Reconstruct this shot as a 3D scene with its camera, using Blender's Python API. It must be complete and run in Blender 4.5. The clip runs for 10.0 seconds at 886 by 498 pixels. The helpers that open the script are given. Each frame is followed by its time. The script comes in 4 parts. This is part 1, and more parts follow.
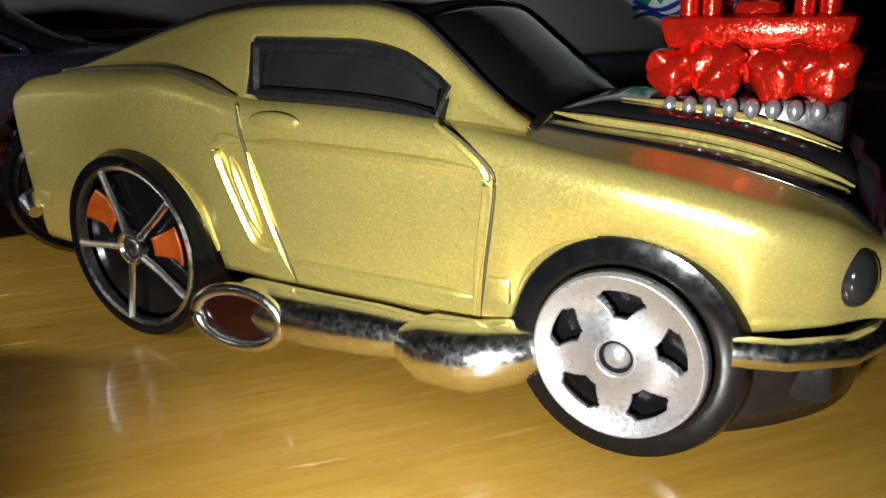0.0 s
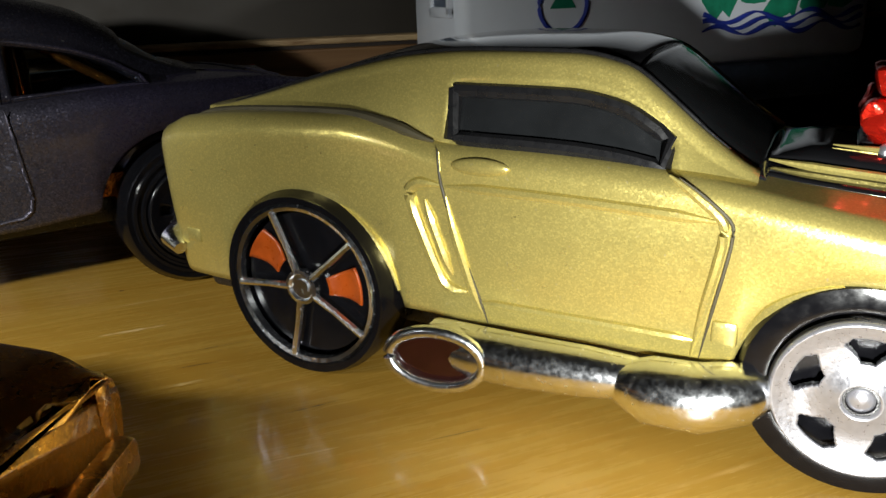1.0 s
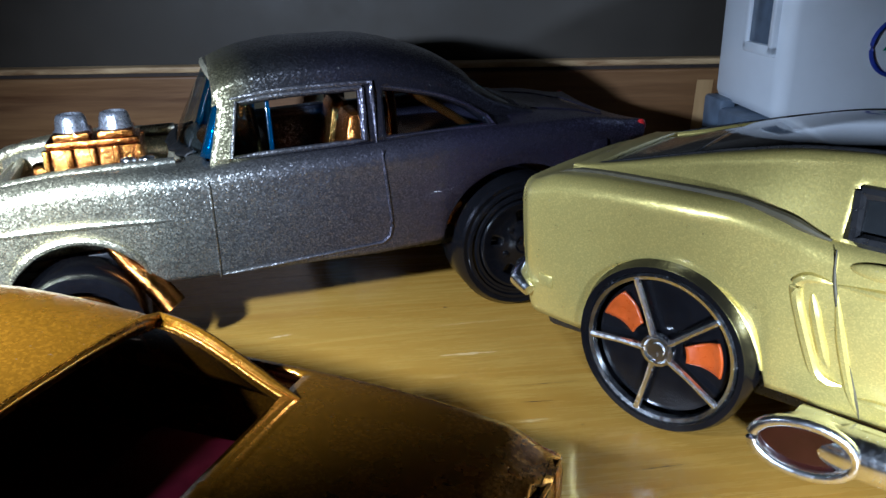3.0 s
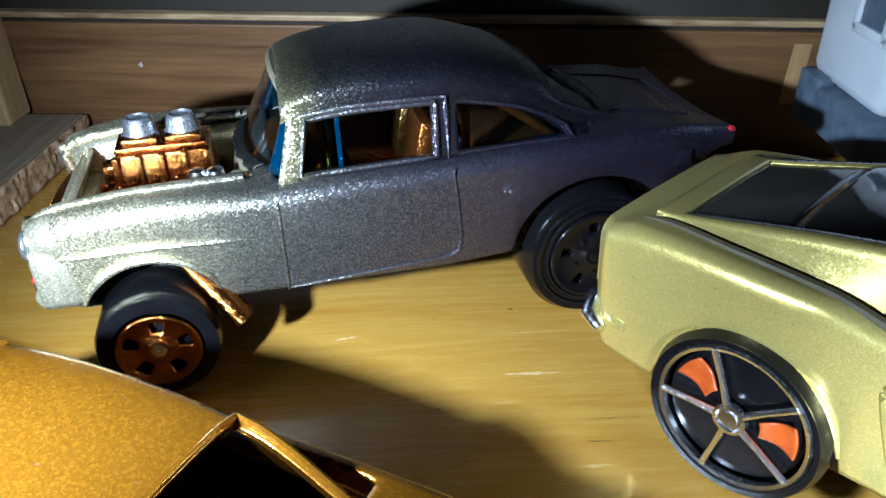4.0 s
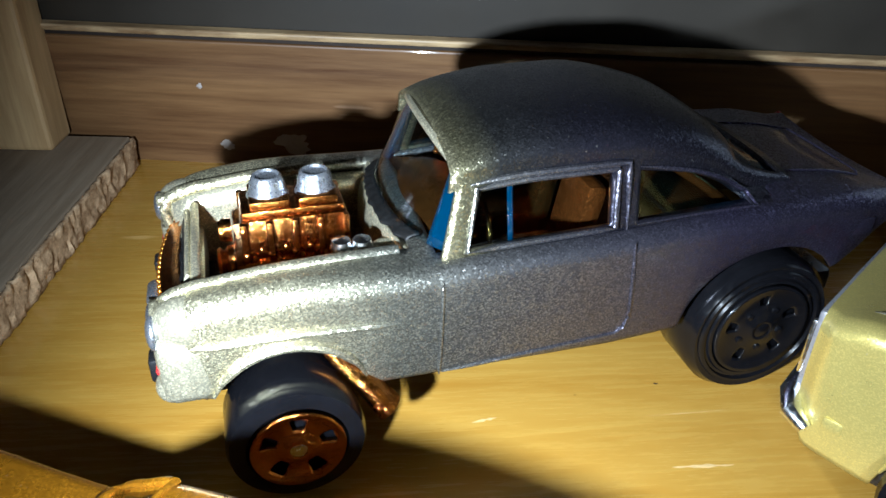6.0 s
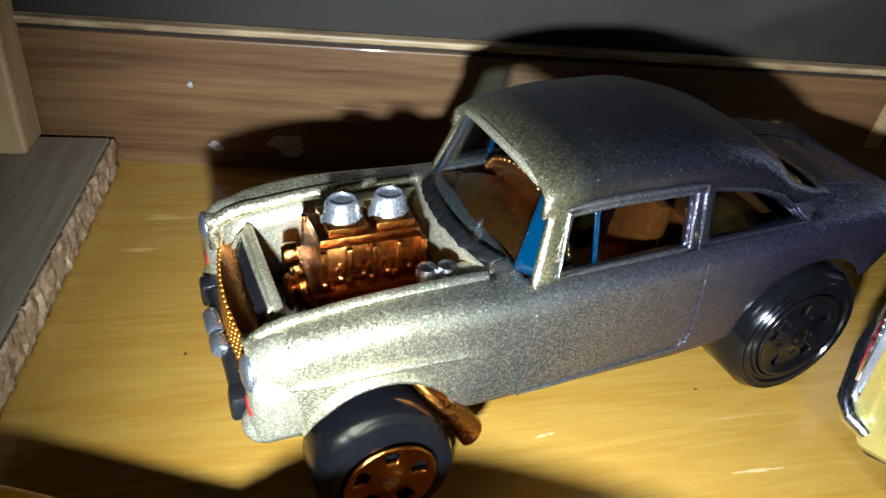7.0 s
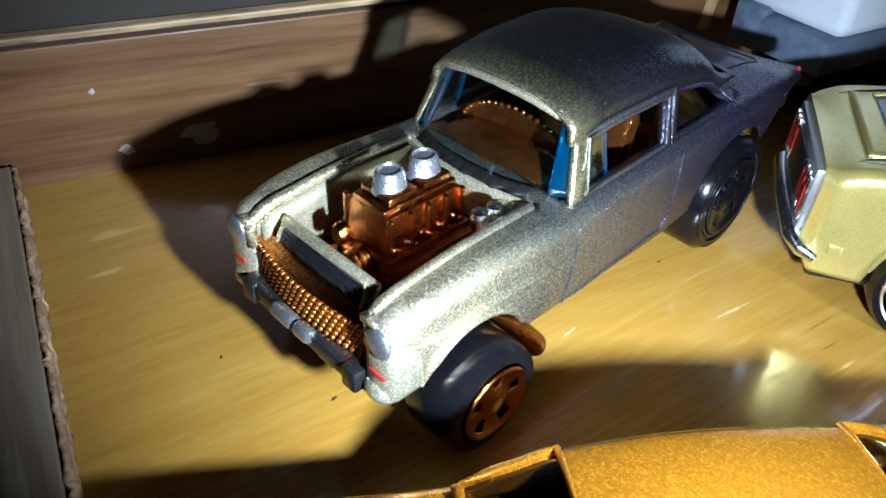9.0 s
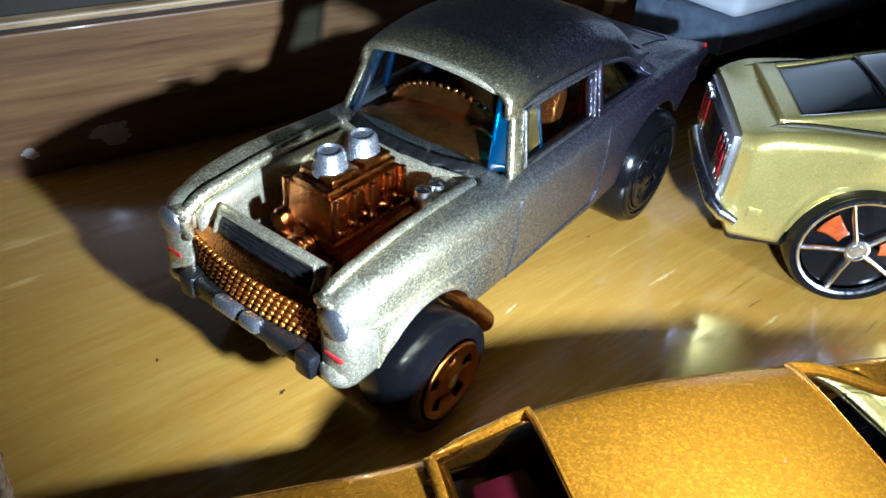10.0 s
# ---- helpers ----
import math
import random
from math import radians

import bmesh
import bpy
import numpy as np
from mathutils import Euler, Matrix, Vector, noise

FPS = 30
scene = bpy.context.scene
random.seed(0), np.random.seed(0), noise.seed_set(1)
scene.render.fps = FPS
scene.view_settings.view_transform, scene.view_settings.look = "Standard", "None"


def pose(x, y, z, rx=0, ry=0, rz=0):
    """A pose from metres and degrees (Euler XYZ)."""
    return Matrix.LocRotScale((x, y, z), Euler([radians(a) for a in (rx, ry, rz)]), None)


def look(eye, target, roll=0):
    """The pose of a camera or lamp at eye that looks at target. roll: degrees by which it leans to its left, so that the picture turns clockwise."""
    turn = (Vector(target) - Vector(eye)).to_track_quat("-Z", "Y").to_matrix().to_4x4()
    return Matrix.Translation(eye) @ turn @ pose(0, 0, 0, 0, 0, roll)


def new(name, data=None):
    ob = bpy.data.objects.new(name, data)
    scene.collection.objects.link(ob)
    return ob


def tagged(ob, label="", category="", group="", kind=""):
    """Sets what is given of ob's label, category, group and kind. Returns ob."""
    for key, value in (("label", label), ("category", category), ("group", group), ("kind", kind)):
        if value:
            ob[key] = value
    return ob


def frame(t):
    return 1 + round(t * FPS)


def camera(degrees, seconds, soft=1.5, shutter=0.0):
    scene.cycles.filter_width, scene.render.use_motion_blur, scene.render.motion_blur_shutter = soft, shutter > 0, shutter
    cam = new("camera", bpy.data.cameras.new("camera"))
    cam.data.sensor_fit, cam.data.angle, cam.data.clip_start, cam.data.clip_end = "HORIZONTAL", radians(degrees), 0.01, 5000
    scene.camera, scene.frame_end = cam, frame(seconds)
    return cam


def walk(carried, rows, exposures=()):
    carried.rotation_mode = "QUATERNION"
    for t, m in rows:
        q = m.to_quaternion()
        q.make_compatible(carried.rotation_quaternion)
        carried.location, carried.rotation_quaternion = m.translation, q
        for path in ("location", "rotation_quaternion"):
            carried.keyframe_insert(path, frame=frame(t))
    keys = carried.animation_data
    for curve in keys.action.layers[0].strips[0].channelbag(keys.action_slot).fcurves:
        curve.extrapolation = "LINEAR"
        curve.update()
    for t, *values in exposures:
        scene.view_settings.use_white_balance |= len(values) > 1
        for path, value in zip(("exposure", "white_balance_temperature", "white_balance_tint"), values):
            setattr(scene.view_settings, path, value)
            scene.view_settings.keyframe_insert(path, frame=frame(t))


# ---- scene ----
EXPOSURES = [(0, -1.95, 6700, 12), (1.5, -1.8, 6600, 15), (2, -1.5, 6000, 19), (2.5, -1.35, 5100, 18), (4, -0.5, 5000, 9), (5.5, -0.3, 5250, 10), (7, -0.15, 5500, 9), (8.5, -0.1, 5300, 9), (10, -0.25, 5000, 11)]
cam = camera(60.2, 10.0)
PATH = [
    (0, (0.00950, 0.01032, 0.02598), (0.03888, 0.10068, -0.00518), -1.71),
    (0.5, (0.00252, 0.01368, 0.02878), (0.03200, 0.10348, -0.00387), -2.28),
    (1, (-0.00560, 0.01619, 0.03038), (0.02783, 0.10452, -0.00250), -1.89),
    (1.5, (-0.01204, 0.01749, 0.03056), (0.02227, 0.10586, -0.00128), -1.54),
    (2, (-0.01681, 0.01780, 0.03116), (0.01122, 0.10860, 0.00003), -1.58),
    (2.5, (-0.02044, 0.01873, 0.03488), (-0.00166, 0.11138, 0.00227), -1.38),
    (2.7, (-0.01959, 0.01867, 0.03535), (-0.00559, 0.11173, 0.00152), -1.77),
    (3.8, (-0.02252, 0.02380, 0.05387), (-0.01743, 0.11089, 0.00499), -0.13),
    (4, (-0.02088, 0.02744, 0.05305), (-0.01849, 0.11286, 0.00112), -0.95),
    (4.5, (-0.02459, 0.03493, 0.05311), (-0.02432, 0.12007, 0.00066), -0.17),
    (5, (-0.02568, 0.03768, 0.05602), (-0.02406, 0.12277, 0.00351), 0.00),
    (5.5, (-0.03179, 0.04050, 0.05531), (-0.02784, 0.12494, 0.00189), 0.68),
    (5.7, (-0.03469, 0.04001, 0.05485), (-0.02988, 0.12466, 0.00183), 0.79),
    (7, (-0.05519, 0.04590, 0.05746), (-0.03470, 0.12677, 0.00232), 5.62),
    (7.5, (-0.05851, 0.04632, 0.05659), (-0.03421, 0.12507, -0.00005), 5.65),
    (8, (-0.05805, 0.04501, 0.05722), (-0.02869, 0.12304, 0.00200), 6.59),
    (8.5, (-0.06047, 0.04568, 0.06358), (-0.02168, 0.11918, 0.00796), 4.66),
    (9, (-0.07910, 0.05019, 0.06102), (-0.03470, 0.11621, 0.00043), 2.90),
    (9.5, (-0.08231, 0.04975, 0.05951), (-0.02947, 0.10890, -0.00139), 5.31),
    (10, (-0.08281, 0.05146, 0.05846), (-0.02815, 0.11055, -0.00088), 4.56),
]
walk(cam, [(t, look(eye, target, roll)) for t, eye, target, roll in PATH], EXPOSURES)
# the torch of the phone that films, and a dim room round the table
world = bpy.data.worlds.new("world")
scene.world = world
world.use_nodes = True
world.node_tree.nodes["Background"].inputs[0].default_value = (0.9, 0.95, 1.0, 1)
world.node_tree.nodes["Background"].inputs[1].default_value = 0.003

# the phone's torch with its beam, at the start of its way and towards its end
for place, aim, cone, power in (((-0.003, 0.008, 0.017), (0.027, 0.050, 0.006), 81, 1.3), ((-0.058, 0.042, 0.041), (-0.031, 0.103, 0.010), 93, 1.15)):
    torch_data = bpy.data.lights.new("phone_torch", "SPOT")
    torch_data.energy = power
    torch_data.color = (0.95, 1.0, 0.97)
    torch_data.spot_size, torch_data.spot_blend = radians(cone), 1.0
    torch_data.shadow_soft_size = 0.0018
    torch = new("phone_torch", torch_data)
    torch.matrix_world = look(place, aim)

MM = 0.001


# ---- materials ----
def material(name, base, rough=0.5, metal=0.0, coat=0.0, spec=0.5):
    m = bpy.data.materials.new(name)
    m.use_nodes = True
    b = m.node_tree.nodes["Principled BSDF"]
    b.inputs["Base Color"].default_value = (*base, 1)
    b.inputs["Roughness"].default_value = rough
    b.inputs["Metallic"].default_value = metal
    b.inputs["Coat Weight"].default_value = coat
    b.inputs["Coat Roughness"].default_value = 0.08
    b.inputs["Specular IOR Level"].default_value = spec
    return m, m.node_tree.nodes, m.node_tree.links, b


def noise_node(n, l, scale, detail=3.0, rough=0.55, vec=None):
    t = n.new("ShaderNodeTexNoise")
    t.inputs["Scale"].default_value = scale
    t.inputs["Detail"].default_value = detail
    t.inputs["Roughness"].default_value = rough
    if vec is not None:
        l.new(vec, t.inputs["Vector"])
    return t


def coords(n, l, scale=(1, 1, 1)):
    c = n.new("ShaderNodeTexCoord")
    m = n.new("ShaderNodeMapping")
    m.inputs["Scale"].default_value = scale
    l.new(c.outputs["Object"], m.inputs["Vector"])
    return m.outputs["Vector"]


def ramp(n, l, fac, stops):
    r = n.new("ShaderNodeValToRGB")
    el = r.color_ramp.elements
    while len(el) < len(stops):
        el.new(0.5)
    for e, (p, c) in zip(el, stops):
        e.position, e.color = p, (*c, 1)
    l.new(fac, r.inputs["Fac"])
    return r.outputs["Color"]


def bump(n, l, b, height, strength, dist):
    k = n.new("ShaderNodeBump")
    k.inputs["Strength"].default_value = strength
    k.inputs["Distance"].default_value = dist
    l.new(height, k.inputs["Height"])
    l.new(k.outputs["Normal"], b.inputs["Normal"])
    return k


def mix(n, l, fac, a, b, mode="MIX"):
    k = n.new("ShaderNodeMix")
    k.data_type, k.blend_type = "RGBA", mode
    if isinstance(fac, float):
        k.inputs["Factor"].default_value = fac
    else:
        l.new(fac, k.inputs["Factor"])
    for sock, v in ((k.inputs[6], a), (k.inputs[7], b)):
        if isinstance(v, tuple):
            sock.default_value = (*v, 1)
        else:
            l.new(v, sock)
    return k.outputs[2]


def flake_paint(name, stops, span, rough, flake, strength, metal=0.75, coat=0.3, dust=0.25, grain=0.8):
    """Metallic paint: a colour fade along the car's length, flakes of the given number per metre, specks of dust."""
    m, n, l, b = material(name, stops[0][1], rough, metal, coat)
    c = n.new("ShaderNodeTexCoord")
    sep = n.new("ShaderNodeSeparateXYZ")
    l.new(c.outputs["Object"], sep.inputs[0])
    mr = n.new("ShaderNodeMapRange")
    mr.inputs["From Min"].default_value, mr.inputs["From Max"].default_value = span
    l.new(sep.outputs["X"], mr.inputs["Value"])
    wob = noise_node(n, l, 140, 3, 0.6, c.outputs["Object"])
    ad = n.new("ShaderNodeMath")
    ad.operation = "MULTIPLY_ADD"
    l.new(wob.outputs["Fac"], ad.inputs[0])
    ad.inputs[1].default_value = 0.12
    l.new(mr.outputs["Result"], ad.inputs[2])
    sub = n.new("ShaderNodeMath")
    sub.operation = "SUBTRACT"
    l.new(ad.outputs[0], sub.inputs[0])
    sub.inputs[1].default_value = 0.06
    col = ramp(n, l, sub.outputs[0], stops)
    vor = n.new("ShaderNodeTexVoronoi")
    vor.inputs["Scale"].default_value = flake
    l.new(c.outputs["Object"], vor.inputs["Vector"])
    sepc = n.new("ShaderNodeSeparateColor")
    l.new(vor.outputs["Color"], sepc.inputs[0])
    bri = ramp(n, l, sepc.outputs[0], [(0.0, (0.30, 0.30, 0.30)), (0.6, (0.9, 0.9, 0.9)), (1.0, (2.2, 2.2, 2.2))])
    col = mix(n, l, grain, col, bri, "MULTIPLY")
    spk = noise_node(n, l, 2600, 2, 0.6, c.outputs["Object"])
    dustf = ramp(n, l, spk.outputs["Fac"], [(0.70, (0, 0, 0)), (0.78, (dust, dust, dust))])
    col = mix(n, l, dustf, col, (0.55, 0.53, 0.48))
    l.new(col, b.inputs["Base Color"])
    rn = noise_node(n, l, 400, 3, 0.6, c.outputs["Object"])
    rr = ramp(n, l, rn.outputs["Fac"], [(0.3, (rough - 0.03,) * 3), (0.7, (rough + 0.04,) * 3)])
    l.new(rr, b.inputs["Roughness"])
    geo = n.new("ShaderNodeNewGeometry")
    off = n.new("ShaderNodeVectorMath")
    off.operation = "SUBTRACT"
    off.inputs[1].default_value = (0.5, 0.5, 0.5)
    l.new(vor.outputs["Color"], off.inputs[0])
    tilt = n.new("ShaderNodeVectorMath")
    tilt.operation = "MULTIPLY_ADD"
    tilt.inputs[1].default_value = (strength,) * 3
    l.new(off.outputs[0], tilt.inputs[0])
    l.new(geo.outputs["Normal"], tilt.inputs[2])
    unit = n.new("ShaderNodeVectorMath")
    unit.operation = "NORMALIZE"
    l.new(tilt.outputs[0], unit.inputs[0])
    l.new(unit.outputs[0], b.inputs["Normal"])
    return m


def plain(name, base, rough, metal=0.0, coat=0.0, vary=0.25, scale=500, relief=0.15, spec=0.5):
    m, n, l, b = material(name, base, rough, metal, coat, spec)
    v = coords(n, l)
    t = noise_node(n, l, scale, 4, 0.6, v)
    lo = tuple(x * (1 - vary) for x in base)
    hi = tuple(min(1, x * (1 + vary)) for x in base)
    l.new(ramp(n, l, t.outputs["Fac"], [(0.3, lo), (0.7, hi)]), b.inputs["Base Color"])
    f = noise_node(n, l, scale * 4, 3, 0.6, v)
    l.new(ramp(n, l, f.outputs["Fac"], [(0.3, (max(0.02, rough - 0.05),) * 3), (0.75, (rough + 0.1,) * 3)]), b.inputs["Roughness"])
    bump(n, l, b, f.outputs["Fac"], relief, 0.0001)
    return m


def thin_glass(name, tint, gloss=0.1):
    m = bpy.data.materials.new(name)
    m.use_nodes = True
    n, l = m.node_tree.nodes, m.node_tree.links
    n.remove(n["Principled BSDF"])
    tr, gl, mx = n.new("ShaderNodeBsdfTransparent"), n.new("ShaderNodeBsdfGlossy"), n.new("ShaderNodeMixShader")
    tr.inputs[0].default_value = (*tint, 1)
    gl.inputs["Roughness"].default_value = 0.06
    fr = n.new("ShaderNodeLayerWeight")
    fr.inputs["Blend"].default_value = 0.5
    pw = n.new("ShaderNodeMath")
    pw.operation = "POWER"
    pw.inputs[1].default_value = 5.0
    l.new(fr.outputs["Facing"], pw.inputs[0])
    mp = n.new("ShaderNodeMath")
    mp.operation = "MULTIPLY_ADD"
    mp.use_clamp = True
    mp.inputs[1].default_value = 0.9
    mp.inputs[2].default_value = 0.04 + gloss * 0.3
    l.new(pw.outputs[0], mp.inputs[0])
    l.new(mp.outputs[0], mx.inputs[0])
    l.new(tr.outputs[0], mx.inputs[1])
    l.new(gl.outputs[0], mx.inputs[2])
    l.new(mx.outputs[0], n["Material Output"].inputs[0])
    return m


def wood(name, dark, light, grain=(18, 220, 220), rough=0.35, coat=0.3, relief=0.15, scratches=True, axis=0):
    m, n, l, b = material(name, light, rough, 0.0, coat)
    v = coords(n, l, grain)
    t = noise_node(n, l, 1.0, 5, 0.6, v)
    fine = noise_node(n, l, 4.0, 4, 0.7, v)
    big = noise_node(n, l, 14, 3, 0.5, coords(n, l))
    f = mix(n, l, 0.4, t.outputs["Color"], fine.outputs["Color"])
    sep = n.new("ShaderNodeSeparateColor")
    l.new(f, sep.inputs[0])
    col = ramp(n, l, sep.outputs[0], [(0.35, dark), (0.5, tuple((a + c) / 2 for a, c in zip(dark, light))), (0.66, light)])
    bc = ramp(n, l, big.outputs["Fac"], [(0.3, (0.82, 0.82, 0.8)), (0.7, (1.1, 1.1, 1.1))])
    col = mix(n, l, 1.0, col, bc, "MULTIPLY")
    if scratches:
        st = [12 if i == axis else 500 for i in range(3)]
        s = noise_node(n, l, 1.0, 2, 0.5, coords(n, l, tuple(st)))
        s2 = noise_node(n, l, 60, 2, 0.5, coords(n, l))
        mu = n.new("ShaderNodeMath")
        mu.operation = "MULTIPLY"
        l.new(s.outputs["Fac"], mu.inputs[0])
        l.new(s2.outputs["Fac"], mu.inputs[1])
        sc = ramp(n, l, mu.outputs[0], [(0.40, (0, 0, 0)), (0.45, (0.55, 0.55, 0.55))])
        col = mix(n, l, sc, col, tuple(min(1, x * 1.35 + 0.1) for x in light))
        sp = noise_node(n, l, 420, 2, 0.6, coords(n, l))
        spk = ramp(n, l, sp.outputs["Fac"], [(0.755, (0, 0, 0)), (0.80, (0.7, 0.7, 0.7))])
        col = mix(n, l, spk, col, tuple(x * 0.25 for x in dark))
    l.new(col, b.inputs["Base Color"])
    l.new(ramp(n, l, fine.outputs["Fac"], [(0.3, (rough - 0.08,) * 3), (0.7, (rough + 0.12,) * 3)]), b.inputs["Roughness"])
    bump(n, l, b, sep.outputs[0], relief, 0.0003)
    return m


GOLD = flake_paint("gold_paint", [(0.0, (0.57, 0.475, 0.145)), (1.0, (0.57, 0.475, 0.145))], (0, 1), 0.30, 9500, 0.09, 0.65, 0.6, 0.35, 0.14)
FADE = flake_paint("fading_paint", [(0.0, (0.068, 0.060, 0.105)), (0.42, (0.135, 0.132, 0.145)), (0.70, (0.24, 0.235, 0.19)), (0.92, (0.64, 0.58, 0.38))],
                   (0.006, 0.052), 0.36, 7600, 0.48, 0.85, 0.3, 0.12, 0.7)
ROOF_FADE = flake_paint("roof_fading_paint", [(0.0, (0.040, 0.038, 0.055)), (0.62, (0.050, 0.050, 0.050)), (0.86, (0.19, 0.175, 0.10)), (1.0, (0.52, 0.47, 0.29))],
                        (0.020, 0.033), 0.32, 7600, 0.42, 0.85, 0.3, 0.5, 0.65)
CHAMPAGNE = flake_paint("champagne_paint", [(0.0, (0.62, 0.57, 0.40)), (1.0, (0.62, 0.57, 0.40))], (0, 1), 0.32, 7500, 0.22, 0.75, 0.3, 0.15, 0.4)
AMBER = flake_paint("amber_paint", [(0.0, (0.32, 0.132, 0.005)), (1.0, (0.32, 0.132, 0.005))], (0, 1), 0.27, 6000, 0.12, 0.7, 0.6, 0.2, 0.3)
PLUM = flake_paint("plum_paint", [(0.0, (0.16, 0.02, 0.07)), (1.0, (0.16, 0.02, 0.07))], (0, 1), 0.3, 4000, 0.2, 0.4, 0.5)
SATIN_COPPER = plain("satin_copper", (0.48, 0.17, 0.035), 0.13, 0.95, 0.0, 0.25, 500, 1.3)
COPPER = plain("copper_plate", (0.48, 0.185, 0.038), 0.11, 1.0, 0.0, 0.2, 700, 1.3)
STUD_COPPER = plain("bright_copper_plate", (0.76, 0.29, 0.035), 0.22, 0.9, 0.0, 0.1, 700, 0.3)
CHROME = plain("chrome_plate", (0.90, 0.92, 0.97), 0.20, 1.0, 0.0, 0.08, 600, 0.05)
SILVER = plain("silver_plastic", (0.36, 0.36, 0.39), 0.30, 0.7, 0.1, 0.1, 900, 0.2)
PALE_SILVER = plain("painted_silver", (0.50, 0.52, 0.57), 0.27, 0.9, 0.0, 0.12, 900, 0.5)
RUBBER = plain("black_plastic_tyre", (0.004, 0.004, 0.005), 0.16, 0.0, 0.0, 0.2, 300, 0.04, 0.3)
BLACK = plain("black_plastic", (0.010, 0.010, 0.011), 0.28, 0.0, 0.0, 0.2, 500, 0.2)
MATT_BLACK = plain("matt_black_paint", (0.006, 0.006, 0.006), 0.5, 0.0, 0.0, 0.2, 500, 0.3, 0.25)
GLOSS_BLACK = plain("gloss_black_paint", (0.008, 0.008, 0.009), 0.06, 0.0, 0.6, 0.2, 200, 0.03)
SMOKE = plain("smoked_window_plastic", (0.012, 0.013, 0.014), 0.10, 0.0, 0.3, 0.2, 300, 0.05)
RED_CHROME = plain("red_plating", (0.80, 0.025, 0.012), 0.14, 0.75, 0.3, 0.2, 600, 0.6)
RED_LAMP = plain("red_lamp_paint", (0.42, 0.02, 0.02), 0.25)
EXHAUST_DARK = plain("dark_brown_gloss", (0.014, 0.003, 0.002), 0.10)
ORANGE = plain("orange_plastic", (0.34, 0.058, 0.006), 0.3)
MAROON = plain("maroon_seat_plastic", (0.20, 0.014, 0.03), 0.4)
WHITE = plain("white_plastic", (0.70, 0.74, 0.80), 0.33, 0.0, 0.1, 0.04, 120, 0.05)
GREY = plain("blue_grey_plastic", (0.10, 0.13, 0.18), 0.4)
GREEN = plain("green_print", (0.01, 0.22, 0.12), 0.4)
BLUE = plain("blue_print", (0.02, 0.04, 0.32), 0.4)
BLUE_GLASS = thin_glass("blue_window_plastic", (0.10, 0.44, 0.72), 0.4)
_n, _l = BLUE_GLASS.node_tree.nodes, BLUE_GLASS.node_tree.links
_glow, _both = _n.new("ShaderNodeBsdfTranslucent"), _n.new("ShaderNodeMixShader")
_dif, _add = _n.new("ShaderNodeBsdfDiffuse"), _n.new("ShaderNodeAddShader")
_dif.inputs[0].default_value = (0.01, 0.10, 0.20, 1)
_glow.inputs[0].default_value = (0.02, 0.22, 0.45, 1)
_last = _n["Material Output"].inputs[0].links[0].from_socket
_both.inputs[0].default_value = 0.12
_l.new(_last, _both.inputs[1])
_l.new(_glow.outputs[0], _add.inputs[0])
_l.new(_dif.outputs[0], _add.inputs[1])
_l.new(_add.outputs[0], _both.inputs[2])
_l.new(_both.outputs[0], _n["Material Output"].inputs[0])
CLEAR_BLUE = thin_glass("pale_blue_window_plastic", (0.80, 0.90, 0.95), 0.15)
DARK_CLEAR = thin_glass("dark_window_plastic", (0.36, 0.35, 0.38), 0.2)
VENT = thin_glass("grey_blue_window_plastic", (0.36, 0.56, 0.68), 0.7)
# dark for the door gaps, and for the shade painted between roof and shoulder
GROOVE = plain("dark_seam_and_shade", (0.05, 0.042, 0.02), 0.6)
TABLE = wood("varnished_table_wood", (0.39, 0.20, 0.026), (0.48, 0.285, 0.052), (26, 300, 300), 0.24, 0.5, 0.06)
BACK = wood("brown_batten_wood", (0.085, 0.036, 0.013), (0.225, 0.118, 0.042), (9, 60, 160), 0.5, 0.05, 0.25)
LIP = wood("worn_wood_edge", (0.16, 0.085, 0.035), (0.62, 0.45, 0.24), (30, 150, 150), 0.5, 0.0, 0.4)
RAW = wood("raw_plank_wood", (0.20, 0.145, 0.09), (0.33, 0.26, 0.18), (200, 14, 200), 0.75, 0.0, 0.5, True, 1)
SPLIT = wood("split_wood_edge", (0.22, 0.12, 0.05), (0.66, 0.47, 0.28), (160, 400, 500), 0.8, 0.0, 1.0, False)
POST = wood("pale_post_wood", (0.42, 0.26, 0.11), (0.66, 0.46, 0.23), (200, 200, 16), 0.6, 0.0, 0.3, False)
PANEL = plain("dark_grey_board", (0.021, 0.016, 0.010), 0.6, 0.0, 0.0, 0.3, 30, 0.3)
PLASTER = plain("dried_white_filler", (0.40, 0.36, 0.33), 0.7, 0.0, 0.0, 0.15, 300, 0.4)
PALE_WOOD = wood("pale_wood_patch", (0.36, 0.22, 0.09), (0.50, 0.33, 0.15), (200, 200, 20), 0.6, 0.0, 0.2, False)
# near-black that stands for the shade under the batten's lip
GAP = plain("dark_gap_shade", (0.02, 0.012, 0.008), 0.7)
PAINTED = plain("dim_room_paint", (0.45, 0.43, 0.40), 0.8, 0.0, 0.0, 0.1, 4, 0.1)


